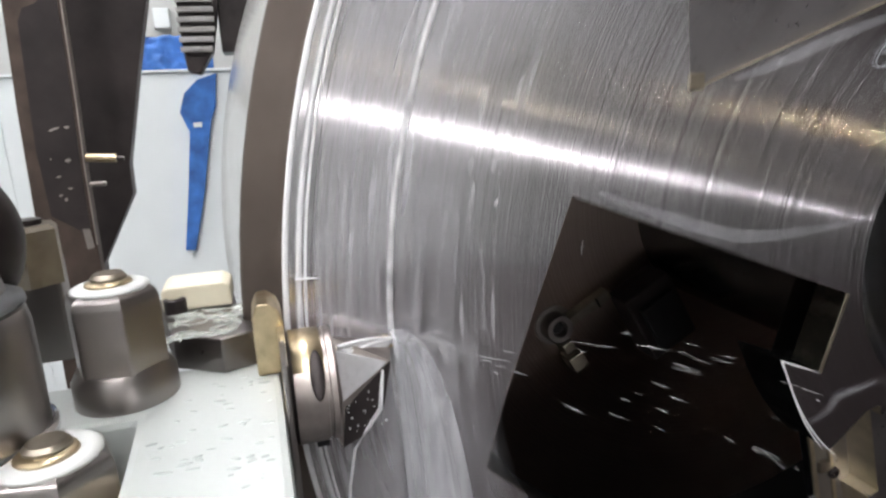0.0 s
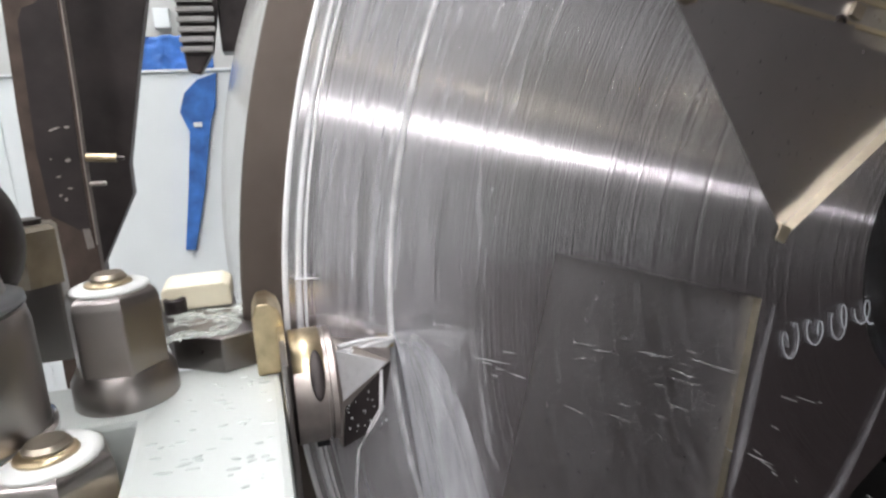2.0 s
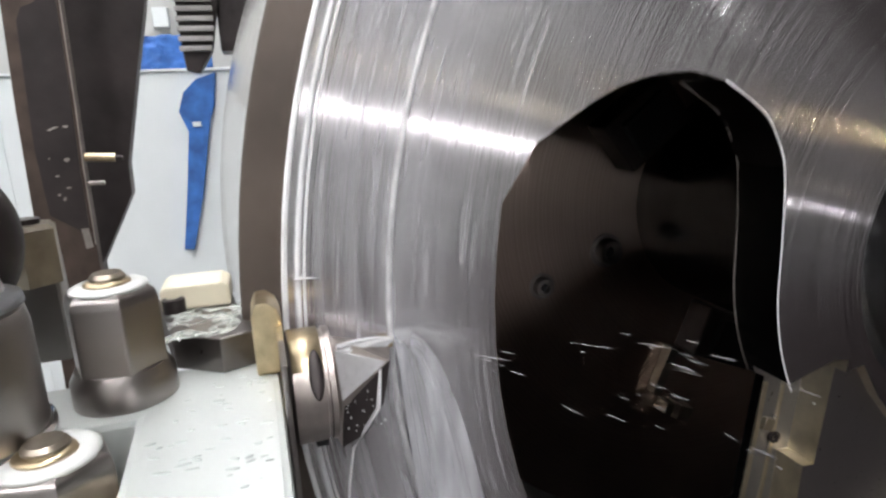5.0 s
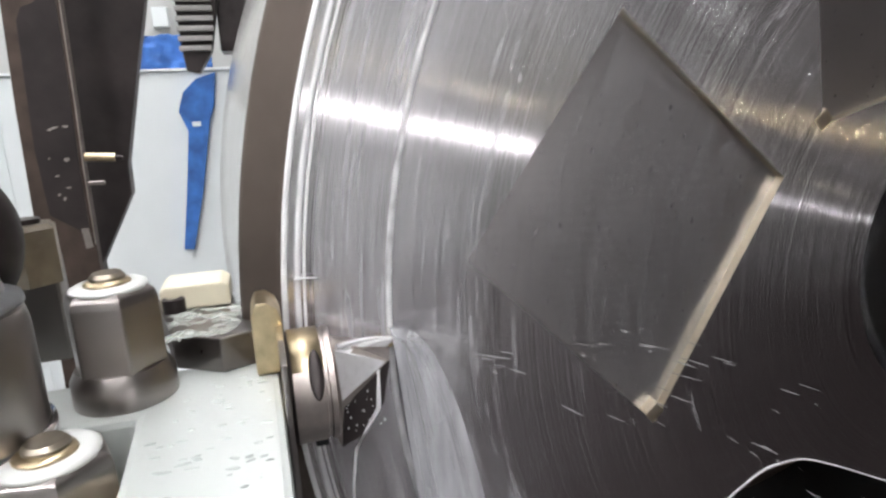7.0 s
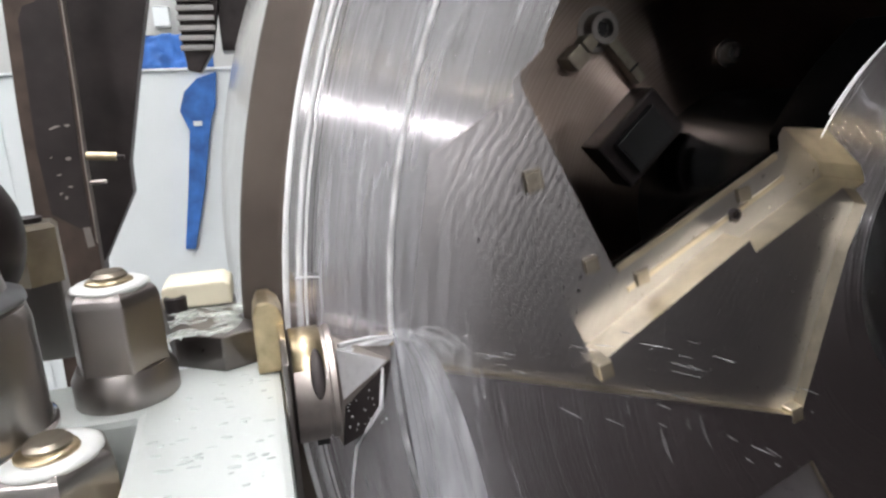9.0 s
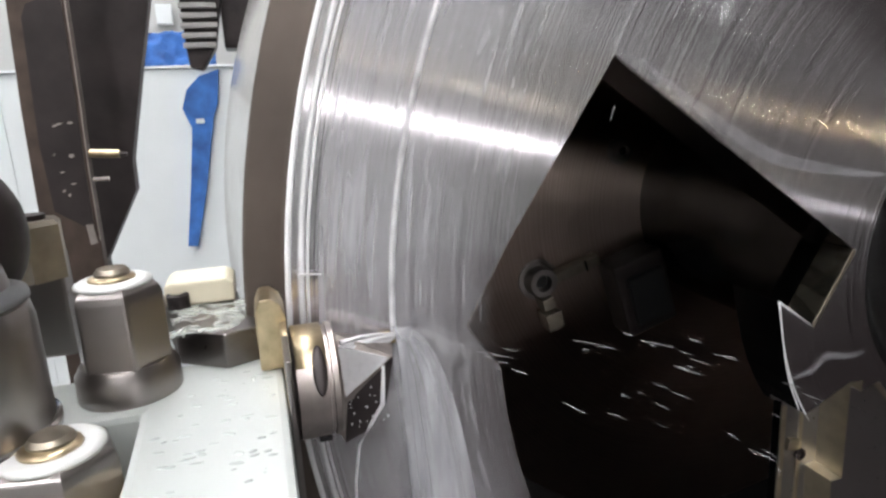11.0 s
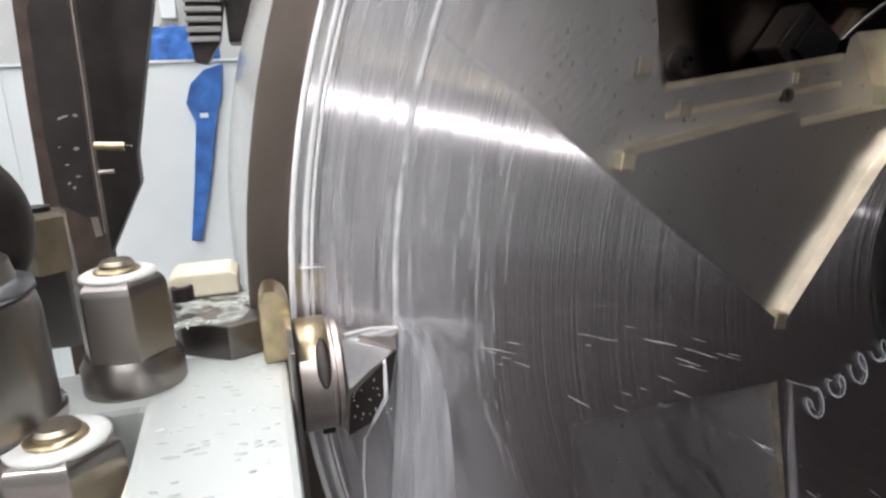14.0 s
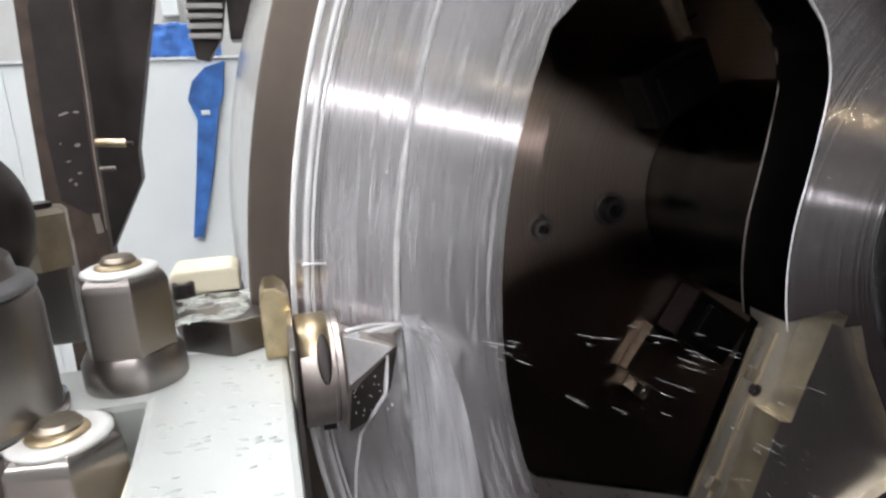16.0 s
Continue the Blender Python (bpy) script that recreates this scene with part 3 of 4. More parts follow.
# ---- behind the lathe ----
def background():
    p = thing("machine_cover", "white painted sheet metal machine cover", "cover")
    part("panel", box((-3.0, -2.6, 0), (-2.6, 0.6, 1.508), 0.01), WHITE, p)
    part("top_lip", box((-3.01, -2.61, 1.5085), (-2.585, 0.61, 1.520), 0.003), WHITE, p)
    part("base_rail", box((-2.598, -2.6, 0.002), (-2.575, 0.6, 0.10), 0.004), GREY, p, "grey base rail")
    for y in (-1.62, -0.55):
        part("seam_strip", box((-2.5985, y, 0.12), (-2.594, y + 0.03, 1.49), 0.001), WHITE, p)
    c = thing("blue_cloth", "crumpled blue cloth lying on the white cover", "cloth")
    bm = bmesh.new()
    bmesh.ops.create_grid(bm, x_segments=30, y_segments=18, size=0.5)
    for v in bm.verts:
        u, w = v.co.x, v.co.y
        lift = 0.03 * noise.noise((u * 9, w * 3, 0.3)) + 0.015 * noise.noise((u * 24, w * 9, 5.0))
        v.co = Vector((-2.66 + lift * 0.8 - 0.06 * (w + 0.5), -0.93 + u * 0.36, 1.602 + w * 0.135 + lift * 0.3))
    bmesh.ops.solidify(bm, geom=bm.faces[:], thickness=0.02)
    part("cloth", bm, BLUE, c, smooth=True)
    s = thing("blue_strap", "long blue cloth strap hanging on the white cover", "strap")
    outline = [(-0.824, 1.474), (-0.740, 1.500), (-0.761, 1.356), (-0.786, 1.298), (-0.85, 1.0), (-0.923, 0.73), (-0.966, 0.735), (-0.92, 1.0), (-0.880, 1.257), (-0.909, 1.34), (-0.882, 1.419)]
    part("strap", prism(outline, -2.595, -2.575, "X", 0.003), BLUE, s)
    part("buckle", box((-2.574, -0.86, 1.275), (-2.566, -0.825, 1.295), 0.002), WHITE, s, "white tag")
    w = thing("switch_box", "white switch box on the far wall", "box")
    part("case", box((-5.999, -1.34, 2.06), (-5.90, -1.207, 2.23), 0.01), WHITE, w)
    g = thing("gear_rack", "dark toothed gear rack hanging behind the chuck", "rack")
    part("backing", prism([(-0.752, 1.9), (-0.657, 1.9), (-0.657, 1.56), (-0.677, 1.464), (-0.707, 1.42), (-0.730, 1.425), (-0.733, 1.46), (-0.735, 1.56)], -1.05, -1.0, "X", 0.003), DARK, g)
    for i in range(22):
        z = 1.462 + i * 0.0185
        y0, y1 = -0.737, -0.668 + min(0, (z - 1.5) * 0.2)
        part("tooth", box((-1.0, y0, z), (-0.985, y1, z + 0.010), 0.002), GREY, g)
    part("hanger", box((-1.15, -0.662, 1.465), (-1.05, -0.600, 5.0), 0.004), DARK, g)
    part("arm", box((-1.10, -0.75, 1.80), (-1.02, -0.62, 1.9), 0.004), DARK, g)


background()


# ---- fittings that turn with the workpiece ----
def cap_head(parent, u, v, x, r, mat, name="cap_screw"):
    y, z = -u * S, v * S
    head = sharp(part(name, lathe([(0.0, 0), (r, 0), (r, r * 0.8), (r * 0.9, r), (r * 0.55, r), (r * 0.5, r * 0.45), (0.0, r * 0.45)], "X", (x, y, z), 24, False), mat, parent))
    part("socket", lathe([(0.0, r * 0.3), (r * 0.46, r * 0.3), (r * 0.46, r * 0.55), (0.0, r * 0.55)], "X", (x, y, z), 6, False), BLACK, head, "black hexagon socket")
    part("washer", lathe([(r * 1.02, 0.0), (r * 1.35, 0.0), (r * 1.35, 0.002), (r * 1.02, 0.002)], "X", (x, y, z), 24), NUTSTEEL, head)


def jaw(k):
    """One of three chuck jaws seen through the openings, with a bright strip and steel pads."""
    a = radians(90.7 + 120 * k)
    e, f = Vector((math.cos(a), math.sin(a))), Vector((-math.sin(a), math.cos(a)))

    def patch(r0, r1, f0, f1, lo, hi, mat, name, parent, label="", bevel=0.001):
        pts = [e * r + f * g for r, g in ((r0, f0), (r0, f1), (r1, f1), (r1, f0))]
        return part(name, prism(uv([(p.x, p.y) for p in pts]), lo, hi, "X", bevel), mat, parent, label)

    body = patch(0.27, 0.40, -0.20, -0.015, -0.3295, -0.285, DARK, "chuck_jaw", ROTOR, "black chuck jaw", 0.004)
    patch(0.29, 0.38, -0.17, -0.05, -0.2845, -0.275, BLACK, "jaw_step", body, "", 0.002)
    strip = patch(0.405, 0.535, -0.012, 0.012, -0.3295, -0.312, WORN, "jaw_strip", ROTOR, "bright brass-coloured jaw strip")
    patch(0.44, 0.445, -0.013, 0.013, -0.3118, -0.3105, BLACK, "strip_joint", strip, "", 0.0)
    patch(0.545, 0.575, -0.060, -0.032, -0.3295, -0.305, WORN, "jaw_pad", ROTOR, "small square steel pad", 0.0015)
    patch(0.540, 0.580, -0.110, -0.068, -0.3295, -0.300, WORN, "jaw_pad", ROTOR, "small square steel pad", 0.0015)


def edge_bead(points, x, r, mat, label):
    part("edge_line", tube([(x, y, z) for y, z in uv(points)], r, 6), mat, ROTOR, label, True)


def ribbon(points, wide, mat, name, label):
    """A flat wet trail lying on the turned face."""
    bm = bmesh.new()
    pts = [Vector(p) for p in uv(points)]
    rows = []
    for i, p in enumerate(pts):
        d = (pts[min(i + 1, len(pts) - 1)] - pts[max(i - 1, 0)]).normalized()
        n = Vector((-d.y, d.x)) * wide * (0.25 + 0.75 * math.sin(math.pi * (i + 0.5) / len(pts)))
        rows.append([bm.verts.new((0.0006, q.x, q.y)) for q in (p - n, p, p + n)])
    for a, b in zip(rows, rows[1:]):
        for k in range(2):
            bm.faces.new((a[k], a[k + 1], b[k + 1], b[k]))
    part(name, bm, mat, ROTOR, label)


def smooth_line(points, n=6):
    """Points filled in along a gliding curve."""
    pts = [Vector(p) for p in points]
    out = []
    for i in range(len(pts) - 1):
        a, b, c, d = pts[max(i - 1, 0)], pts[i], pts[i + 1], pts[min(i + 2, len(pts) - 1)]
        for k in range(n):
            q = k / n
            out.append(0.5 * (2 * b + (c - a) * q + (2 * a - 5 * b + 4 * c - d) * q * q + (3 * b - a - 3 * c + d) * q ** 3))
    return [(p.x, p.y) for p in out + [pts[-1]]]


def fittings():
    # screws on the inner back plate
    for u, v, r in ((-0.283, 0.222, 0.017), (-0.415, 0.348, 0.013), (0.486, -0.268, 0.020), (0.344, 0.058, 0.013)):
        cap_head(ROTOR, u, v, -0.3295, r, NUTSTEEL)
    for k in range(3):
        jaw(k)
    for half in (0, 1):
        for u, v in turned([(-0.157, 0.588), (-0.205, 0.662), (-0.219, 0.395)], half):
            y, z = -u * S, v * S
            part("square_plug", box((-0.0425, y - 0.006, z - 0.006), (-0.0370, y + 0.006, z + 0.006), 0.001), WORN, ROTOR)
        for u, v in turned([(-0.350, 0.717)], half):
            y, z = -u * S, v * S
            part("square_plug", box((-0.0425, y - 0.008, z - 0.007), (-0.0365, y + 0.008, z + 0.007), 0.001), WORN, ROTOR)
        for u, v in turned([(0.585, 0.283), (0.132, 0.412), (-0.082, 0.708)], half):
            y, z = -u * S, v * S
            part("corner_plug", box((-0.020, y - 0.007, z - 0.006), (-0.0008, y + 0.007, z + 0.006), 0.0015), GOLDEN, ROTOR)
        for u, v in turned([(-0.192, 0.415)], half):
            sharp(part("ledge_screw", lathe([(0.0, -0.0418), (0.006, -0.0418), (0.006, -0.0385), (0.0035, -0.0380), (0.0035, -0.0400), (0.0, -0.0400)], "X", (0, -u * S, v * S), 20, False), DARK, ROTOR))
        a, b, c, d = (0.178, -0.622, 0.252, -0.325) if half else (-0.178, 0.622, -0.252, 0.325)
        n = Vector((b - d, c - a)).normalized()
        for near, far, top in ((0.0, 0.010, -0.0395), (-0.030, -0.038, -0.0400)):
            strip = [(a - n.x * near, b - n.y * near), (c - n.x * near, d - n.y * near), (c - n.x * far, d - n.y * far), (a - n.x * far, b - n.y * far)]
            part("window_lip", prism(uv(strip), -0.0418, top, "X", 0.0006), GOLDEN, ROTOR, "raised bright rib beside the opening")
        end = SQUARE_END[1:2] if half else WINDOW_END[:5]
        # pale tubes paint the glint along the edges of the opening
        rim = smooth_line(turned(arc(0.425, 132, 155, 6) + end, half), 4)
        edge_bead(rim, -0.0012, 0.0007, BEAD, "white line for the glint along the opening edge")
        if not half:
            edge_bead(rim, -0.050, 0.0010, HOLDER, "pale line for the glint along the lower opening edge")
    # strip and white lines paint the lit corner of the square-ended opening
    part("window_lip", prism(uv([(0.336, -0.161), (0.297, -0.038), (0.291, -0.041), (0.330, -0.164)]), -0.030, -0.0002, "X", 0.0005), GOLDEN, ROTOR, "golden strip added for the lit corner wall of the opening")
    edge_bead(smooth_line([(0.409, -0.130), (0.360, -0.233), (0.313, -0.298)]), -0.0005, 0.0007, BEAD, "white line for the glint along the opening edge")
    edge_bead([(0.409, -0.130), (0.336, -0.161)], -0.0005, 0.0007, BEAD, "white line for the glint along the opening edge")
    # wet trails that turn with the face
    ribbon(smooth_line([(0.724, 0.154), (0.649, 0.122), (0.56, 0.09), (0.484, 0.07), (0.364, 0.069), (0.275, 0.076)]), 0.0050, TRAIL, "wet_trail", "pale wet trail of coolant")
    ribbon(smooth_line([(0.350, -0.246), (0.31, -0.232), (0.29, -0.208), (0.245, -0.205), (0.215, -0.195)]), 0.0030, TRAIL, "wet_trail", "pale wet trail of coolant")
    ribbon(smooth_line([(0.229, 0.371), (0.347, 0.338), (0.452, 0.304), (0.526, 0.283)]), 0.0045, TRAIL, "wet_trail", "pale wet trail of coolant")
    # chalk scribble on the face, drawn as plain loops
    for k in range(4):
        loop = []
        for i in range(15):
            q = i / 14
            a = 2 * math.pi * (1.35 * q) + 0.9 * k
            along, across = k + 0.55 * q + 0.20 * math.cos(a), math.sin(a) * (0.020 if k % 2 else 0.026) + 0.010 * (q - 0.5) * (-1) ** k
            loop.append((0.280 - 0.030 * along - across * 0.80, 0.320 - 0.038 * along + across * 0.60))
        part("chalk_stroke", tube([(0.0002, y, z) for y, z in uv(loop)], 0.0005, 5), CHALK, ROTOR)


fittings()


SECTOR = WINDOW_LEAD + [(-0.41, 0.13), (-0.46, 0.0), (-0.53, -0.07), (-0.65, -0.07), (-0.79, 0.0), (-0.87, 0.12), (-0.80, 0.38), (-0.68, 0.56)]


def inside(poly, u, v):
    hit = False
    for (a, b), (c, d) in zip(poly, poly[1:] + poly[:1]):
        if (b > v) != (d > v) and u < a + (c - a) * (v - b) / (d - b):
            hit = not hit
    return hit


def coolant_on_face():
    """Droplets and runs of coolant dragged round on the turned face."""
    rng = random.Random(7)
    verts, faces = [], []
    for i in range(1100):
        r = rng.choice((rng.uniform(0.86, 1.09),) * 12 + (rng.uniform(0.5, 1.0),)) * S
        a0 = rng.uniform(0, 2 * math.pi)
        length = rng.choice((0.008, 0.015, 0.03, 0.05)) * rng.uniform(0.6, 1.4) / r
        wide = rng.choice((0.0006, 0.001, 0.0016)) * rng.uniform(0.6, 1.3)
        u, v = r * math.cos(a0 + length / 2) / S, r * math.sin(a0 + length / 2) / S
        if any(inside(turned(poly, h), u, v) for poly in (POCKET, WEDGE, LEDGE, SECTOR) for h in (0, 1)):
            continue
        n = 4
        base = len(verts)
        for k in range(n + 1):
            a = a0 + length * k / n
            w = wide * math.sin(math.pi * (k + 0.4) / (n + 0.8))
            for rr, x in ((r - w, -0.0004), (r, 0.0009), (r + w, -0.0004)):
                verts.append((x, -rr * math.cos(a), rr * math.sin(a)))
        for k in range(n):
            for j in range(2):
                p = base + 3 * k + j
                faces.append((p, p + 1, p + 4, p + 3))
    me = bpy.data.meshes.new("coolant_streak")
    me.from_pydata(verts, [], faces)
    me.materials.append(MIST)
    ob = new("coolant_streak", me)
    ob.parent = ROTOR
    tagged(ob, "thin white runs of coolant on the face", kind="stuff")


def mist(name, alpha):
    mat = material(name, (0.85, 0.85, 0.88), 0.0, 0.3, 0.05, 150, 0.0, 300)
    mat.node_tree.nodes["Principled BSDF"].inputs["Alpha"].default_value = alpha
    return mat


def streaky(name, polar, low, high, top, colour=(0.80, 0.80, 0.84), stretch=(150, 5.0), rim=True):
    """Coolant film: white, patchy, drawn out round the axis (polar) or downwards."""
    mat = bpy.data.materials.new(name)
    mat.use_nodes = True
    nt = mat.node_tree
    b = nt.nodes["Principled BSDF"]
    b.inputs["Base Color"].default_value = (*colour, 1)
    b.inputs["Roughness"].default_value = 0.35
    co = nt.nodes.new("ShaderNodeTexCoord")
    sep = nt.nodes.new("ShaderNodeSeparateXYZ")
    nt.links.new(co.outputs["Object"], sep.inputs[0])
    comb = nt.nodes.new("ShaderNodeCombineXYZ")

    def maths(op, a, c):
        m = nt.nodes.new("ShaderNodeMath")
        m.operation = op
        for k, v in enumerate((a, c)):
            if v is None:
                continue
            if isinstance(v, (int, float)):
                m.inputs[k].default_value = v
            else:
                nt.links.new(v, m.inputs[k])
        return m.outputs[0]

    fade = 1.0
    if polar:  # denser towards the rim when rim is set
        y, z = sep.outputs["Y"], sep.outputs["Z"]
        r = maths("SQRT", maths("ADD", maths("MULTIPLY", y, y), maths("MULTIPLY", z, z)), None)
        a = maths("ARCTAN2", z, y)
        edge = nt.nodes.new("ShaderNodeMapRange")
        edge.inputs["From Min"].default_value, edge.inputs["From Max"].default_value = 0.875 * S, 1.0 * S
        edge.inputs["To Min"].default_value, edge.inputs["To Max"].default_value = 0.1, 1.0
        nt.links.new(r, edge.inputs["Value"])
        fade = edge.outputs["Result"] if rim else 1.0
    else:
        r, a = maths("ADD", sep.outputs["Y"], maths("MULTIPLY", sep.outputs["X"], 0.5)), sep.outputs["Z"]
    nt.links.new(maths("MULTIPLY", r, stretch[0]), comb.inputs[0])
    nt.links.new(maths("MULTIPLY", a, stretch[1]), comb.inputs[1])
    n1 = nt.nodes.new("ShaderNodeTexNoise")
    n1.inputs["Scale"].default_value, n1.inputs["Detail"].default_value = 1.0, 7
    nt.links.new(comb.outputs[0], n1.inputs["Vector"])
    n2 = nt.nodes.new("ShaderNodeTexNoise")
    n2.inputs["Scale"].default_value, n2.inputs["Detail"].default_value = 9, 3
    nt.links.new(co.outputs["Object"], n2.inputs["Vector"])
    both = maths("ADD", maths("MULTIPLY", n1.outputs["Fac"], 0.6), maths("MULTIPLY", n2.outputs["Fac"], 0.4))
    mr = nt.nodes.new("ShaderNodeMapRange")
    mr.inputs["From Min"].default_value, mr.inputs["From Max"].default_value = low, high
    mr.inputs["To Min"].default_value, mr.inputs["To Max"].default_value = 0.0, top
    nt.links.new(both, mr.inputs["Value"])
    nt.links.new(maths("MULTIPLY", mr.outputs["Result"], fade), b.inputs["Alpha"])
    return mat


FILM = streaky("streaky_coolant_film", True, 0.36, 0.72, 0.50)
VEIL = streaky("coolant_veil", False, 0.26, 0.70, 0.60, (0.80, 0.81, 0.86), stretch=(70, 8))
HAZE = streaky("coolant_haze", False, 0.42, 0.74, 0.34, stretch=(160, 60))
CUTLINE = streaky("patchy_coolant_line", True, 0.26, 0.58, 0.85, (0.86, 0.86, 0.88), (40, 26), False)
POOL = streaky("pocket_coolant_film", True, 0.36, 0.74, 0.07, (0.62, 0.62, 0.65), (140, 5.0), False)
MIST = mist("thin_coolant", 0.22)
SPRAY = mist("coolant_spray", 0.11)
coolant_on_face()


def annulus(r0, r1, x, n=160):
    bm = bmesh.new()
    a = [bm.verts.new((x, -r0 * S * math.cos(2 * math.pi * i / n), r0 * S * math.sin(2 * math.pi * i / n))) for i in range(n)]
    b = [bm.verts.new((x, -r1 * S * math.cos(2 * math.pi * i / n), r1 * S * math.sin(2 * math.pi * i / n))) for i in range(n)]
    for i in range(n):
        bm.faces.new((a[i], a[(i + 1) % n], b[(i + 1) % n], b[i]))
    return bm


tagged(part("coolant_film", annulus(0.872, 1.086, 0.0004), FILM, ROTOR), "streaky white coolant film on the face", kind="stuff")


part("coolant_bead", lathe([(S - 0.0022, -0.0013), (S - 0.0012, 0.0007), (S + 0.0012, 0.0007), (S + 0.0022, -0.0013)], "X", (0, 0, 0), 160, False), CUTLINE, ROTOR, "patchy white line of coolant at the cut", True)
for side in (0, 1):
    centre = Vector((sum(p[0] for p in POCKET) / 4, sum(p[1] for p in POCKET) / 4))
    inner = [tuple(centre + (Vector(p) - centre) * 0.985) for p in POCKET]
    part("pocket_film", prism(uv(turned(inner, side)), -0.0089, -0.0084, "X"), POOL, ROTOR, "thin streaky coolant film in a pocket")


# ---- coolant jets ----
TIP = Vector((0.006, -0.5485, 1.2035))


def coolant_jets():
    jets = thing("coolant_jet", "milky white coolant jets from tool nozzle to cutting edge", "coolant")
    rng = random.Random(3)
    for y, z, r in ((-0.588, 1.2135, 0.0012), (-0.587, 1.207, 0.0019), (-0.586, 1.2005, 0.0014), (-0.583, 1.192, 0.0011), (-0.588, 1.210, 0.0010), (-0.585, 1.196, 0.0008), (-0.586, 1.204, 0.0012), (-0.5845, 1.1985, 0.0012), (-0.584, 1.189, 0.0010), (-0.585, 1.1865, 0.0008)):
        a = Vector((0.030, y, z))
        r *= 1.35
        pts = [a.lerp(TIP, k / 6) + Vector((0, 0, 0.002 * math.sin(math.pi * k / 6))) for k in range(7)]
        part("stream", tube(pts, [r * (1 - 0.3 * k / 6) for k in range(7)], 7), FLUID, jets, smooth=True)
    part("film", hull([(0.0335, -0.590, 1.2125), (0.0335, -0.588, 1.180), (0.0330, -0.560, 1.2005), (0.0300, -0.589, 1.212), (0.0300, -0.588, 1.182), (0.0300, -0.561, 1.200)]), mist("milky_coolant_sheet", 0.66), jets, "thin milky sheet over the tool")
    part("thread", tube([(0.004, -0.6074, 1.2501), (0.004, -0.5996, 1.2501), (0.004, -0.5932, 1.2493)], [0.0012, 0.0008, 0.0005], 6), FLUID, jets, "thread of coolant clinging beside the rim", True)
    sheet = thing("coolant_fan", "white coolant fan spraying down from the cutting edge", "coolant")
    sheet.location = TIP
    for i in range(30):
        s = rng.random()
        fall = rng.uniform(0.03, 0.16)
        side = 0.002 + 0.034 * s * fall / 0.12 + rng.uniform(-0.003, 0.003)
        out = 0.004 + 0.012 * rng.random()
        k0 = rng.uniform(0, 0.7)
        pts = []
        for k in range(6):
            q = k0 + (1 - k0) * k / 5
            pts.append((out * math.sqrt(q), side * q ** 0.6, -fall * q * q - 0.01 * q))
        part("strand", tube(pts, [0.0003 + 0.0006 * rng.random() * math.sin(math.pi * (k + 0.5) / 6) for k in range(6)], 6), SPRAY, sheet, smooth=True)
    for x0, wide in ((0.006, 0.052), (0.014, 0.036)):
        bm = bmesh.new()
        grid = []
        for k in range(15):
            q = k / 14
            row = []
            for m in range(9):
                p = m / 8
                row.append(bm.verts.new((x0 * math.sqrt(q) + 0.003 * math.sin(p * 5 + q * 6), (0.001 + wide * p) * q ** 0.55 - 0.002, -0.19 * q ** 1.7 + 0.006 * math.sin(p * 2.4) * (1 - q))))
            grid.append(row)
        for k in range(14):
            for m in range(8):
                bm.faces.new((grid[k][m], grid[k][m + 1], grid[k + 1][m + 1], grid[k + 1][m]))
        bmesh.ops.remove_doubles(bm, verts=bm.verts, dist=1e-5)
        part("veil", bm, VEIL, sheet, "translucent white veil of coolant", True)
    arc_ = thing("coolant_arc", "white coolant spray thrown off the cutting edge", "coolant")
    arc_.location = TIP
    bm = bmesh.new()
    grid = []
    for k in range(11):
        q = k / 10
        row = []
        for m in range(9):
            p = m / 8
            a = 0.35 - 2.0 * p
            row.append(bm.verts.new((0.004 + 0.012 * q, (0.002 + 0.050 * q) * math.cos(a) + 0.004 * q * math.sin(9 * p), (0.002 + 0.045 * q) * math.sin(a) * (0.8 + 0.2 * p) - 0.012 * q * q)))
        grid.append(row)
    for k in range(10):
        for m in range(8):
            bm.faces.new((grid[k][m], grid[k][m + 1], grid[k + 1][m + 1], grid[k + 1][m]))
    part("veil", bm, HAZE, arc_, "translucent white spray", True)
    for i in range(24):
        reach, rise = rng.uniform(0.015, 0.055), rng.uniform(0.000, 0.012)
        k0 = rng.uniform(0, 0.6)
        pts = [(0.006 + 0.01 * (k0 + (1 - k0) * k / 5), reach * (k0 + (1 - k0) * k / 5), rise * math.sin(2.2 * (k0 + (1 - k0) * k / 5)) - 0.016 * (k0 + (1 - k0) * k / 5) ** 3) for k in range(6)]
        part("strand", tube(pts, [0.0006 * rng.random() * math.sin(math.pi * (k + 0.5) / 6) + 0.0002 for k in range(6)], 6), SPRAY, arc_, smooth=True)
    drip = thing("coolant_drip", "thin white coolant stream falling from the tool", "coolant")
    drip.location = (0.031, -0.566, 1.170)
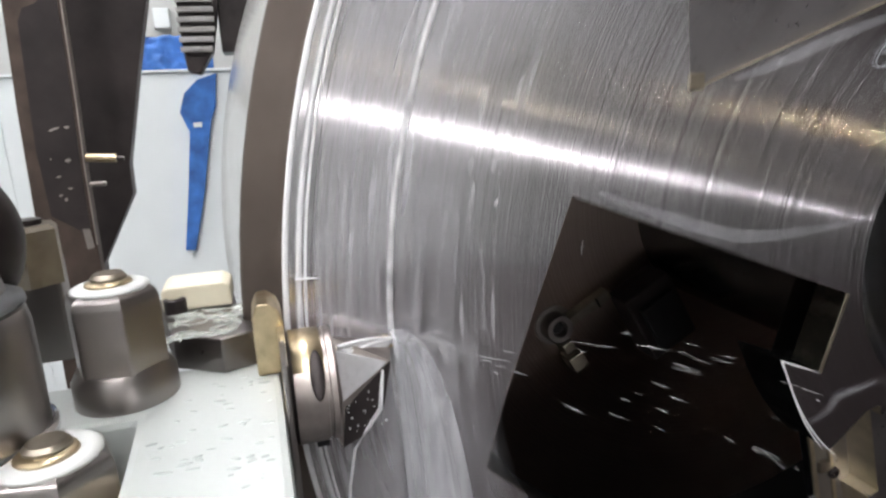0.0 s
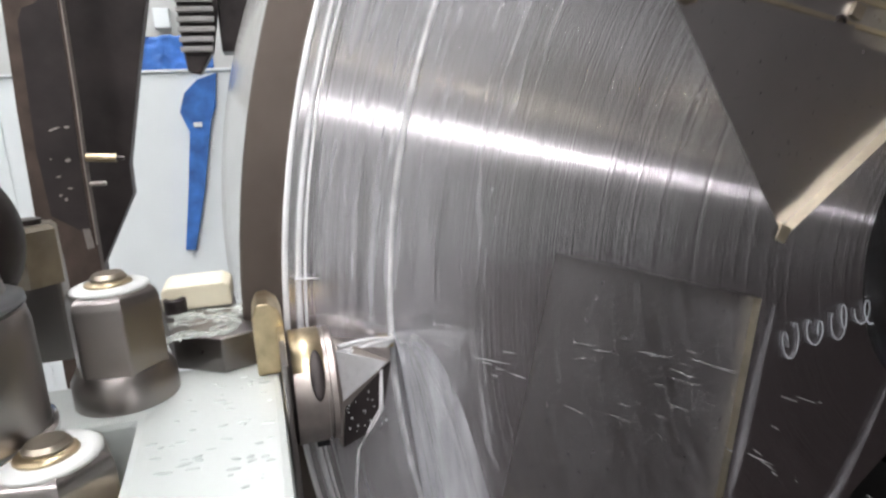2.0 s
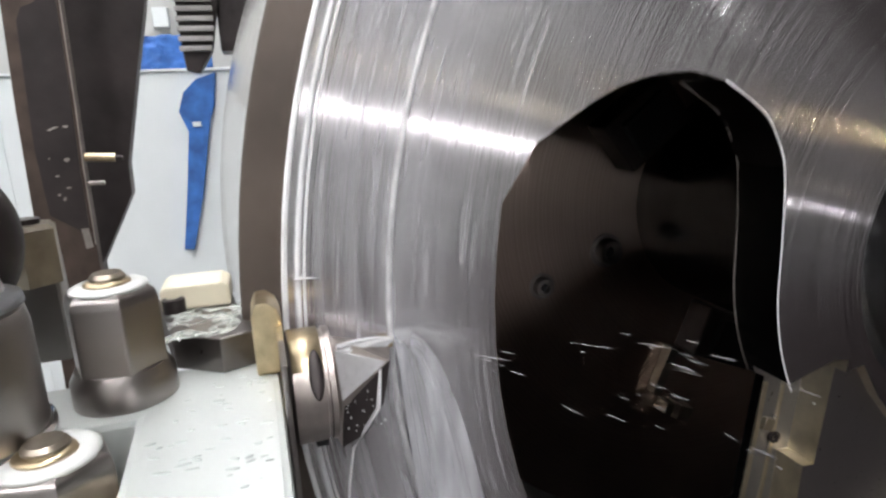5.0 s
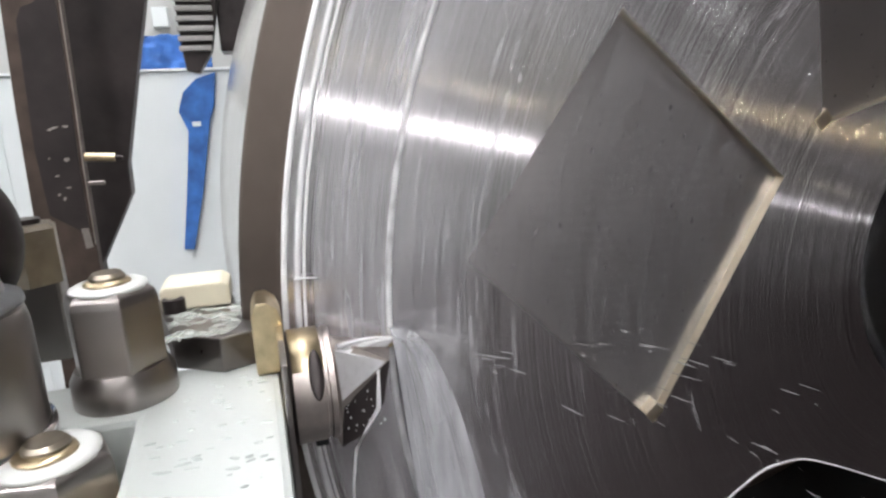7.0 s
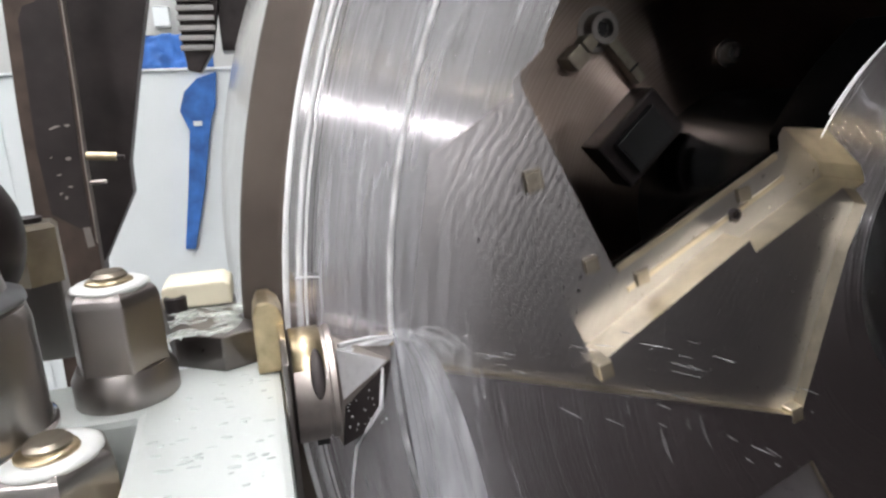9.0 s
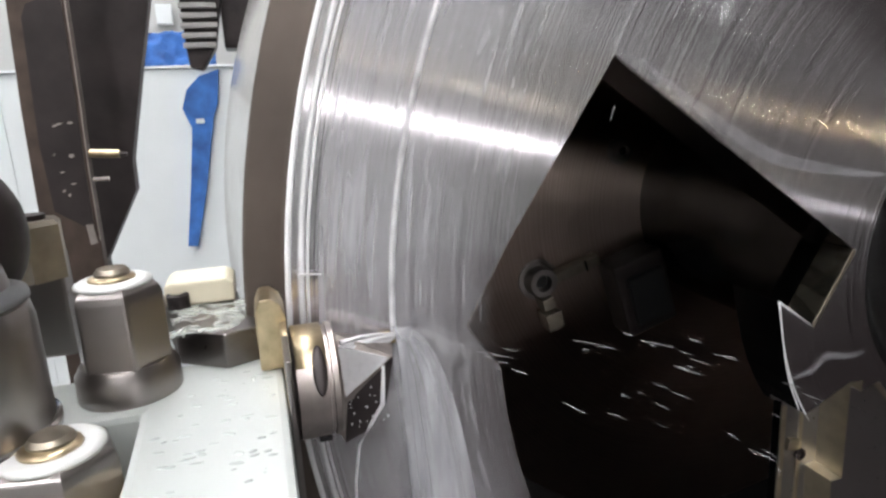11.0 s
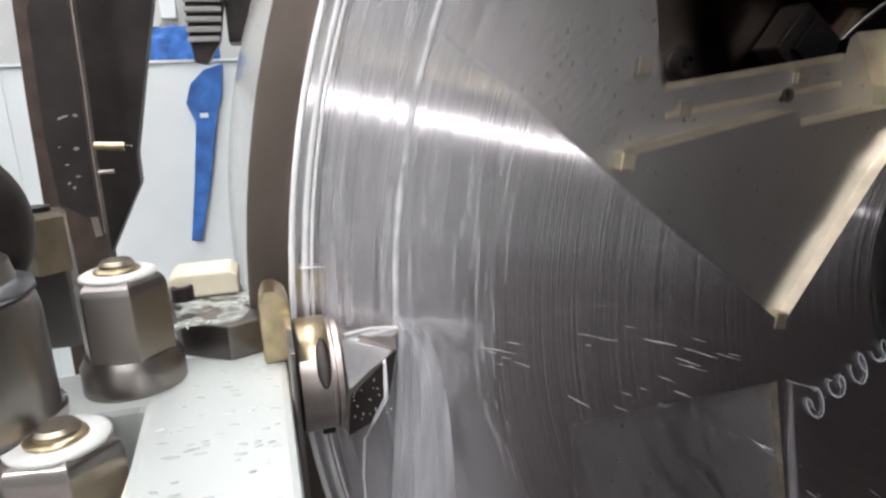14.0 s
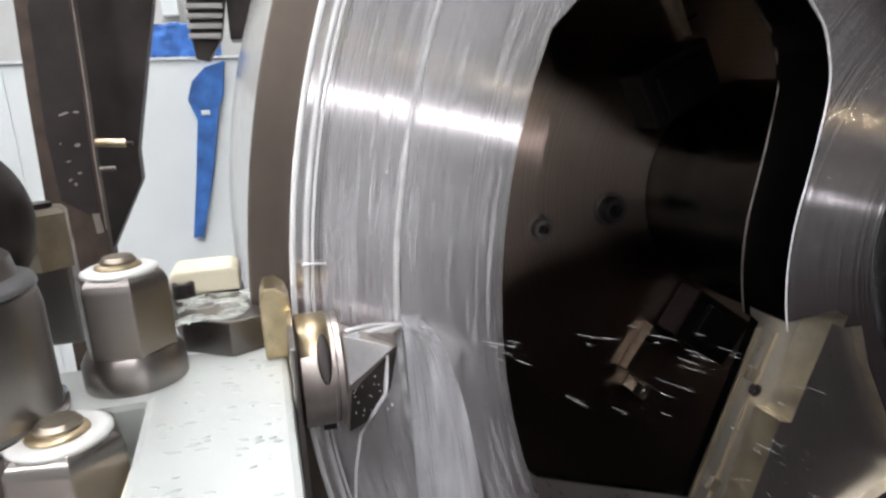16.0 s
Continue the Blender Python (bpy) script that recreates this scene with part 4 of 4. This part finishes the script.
    part("stream", tube([(0.0, 0.002, 0.025), (0.001, 0.0, 0.0), (0.001, -0.008, -0.012), (0.0, -0.016, -0.025), (0, -0.020, -0.05), (0, -0.022, -0.09), (0, -0.024, -0.15), (0, -0.025, -0.25)], [0.0012, 0.0016, 0.0014, 0.0011, 0.0009, 0.0009, 0.0010, 0.0008], 7), FLUID, drip, smooth=True)
    flights = []
    for g in range(5):
        d = thing("droplet_spray", "white coolant droplets flying off the cutting edge", "droplets", "flying coolant droplets")
        d.location = TIP
        for i in range(9):
            far = 0.05 + 0.31 * rng.random() ** 0.8
            slope = rng.uniform(-0.42, 0.06)
            at = Vector((0.012 + 0.16 * far * rng.random(), far, slope * far - 0.8 * far * far))
            way = Vector((0.10, 1.0, slope - 1.7 * far + rng.uniform(-0.08, 0.08))).normalized()
            ln = rng.choice((0.003, 0.005, 0.008, 0.011)) * rng.uniform(0.7, 1.2)
            part("droplet", tube([at - way * ln, at, at + way * ln], [0.0002, rng.uniform(0.00025, 0.00055), 0.00015], 5), DROP, d, smooth=True)
        flights.append(d)
    return sheet, arc_, drip, flights


FAN, ARC, DRIP, FLIGHTS = coolant_jets()


def motions():
    rows = []
    for i in range(65):
        t = i * 0.25
        rows.append((t, pose(0, 0, AXIS, 360 * t / PERIOD)))
    walk(ROTOR, rows)
    walk(CHUCK, rows)
    rng = random.Random(21)
    for ob, tilt, slide in ((FAN, 6, 0.002), (ARC, 12, 0.003), (DRIP, 3, 0.0008)):
        at = ob.location.copy()
        rows = [(i * 0.1, pose(at.x, at.y + rng.uniform(-slide, slide), at.z + rng.uniform(-slide, slide), rng.uniform(-tilt, tilt), 0, rng.uniform(-tilt, tilt) * 0.5)) for i in range(0, 161, 2)]
        walk(ob, rows)
    for ob in FLIGHTS:
        rows = [(i * 0.25, pose(TIP.x, TIP.y + (0.016 if i % 2 else -0.006), TIP.z - (0.004 if i % 2 else 0.0), rng.uniform(-1.2, 1.2), 0, rng.uniform(-0.5, 0.5))) for i in range(65)]
        walk(ob, rows)


motions()
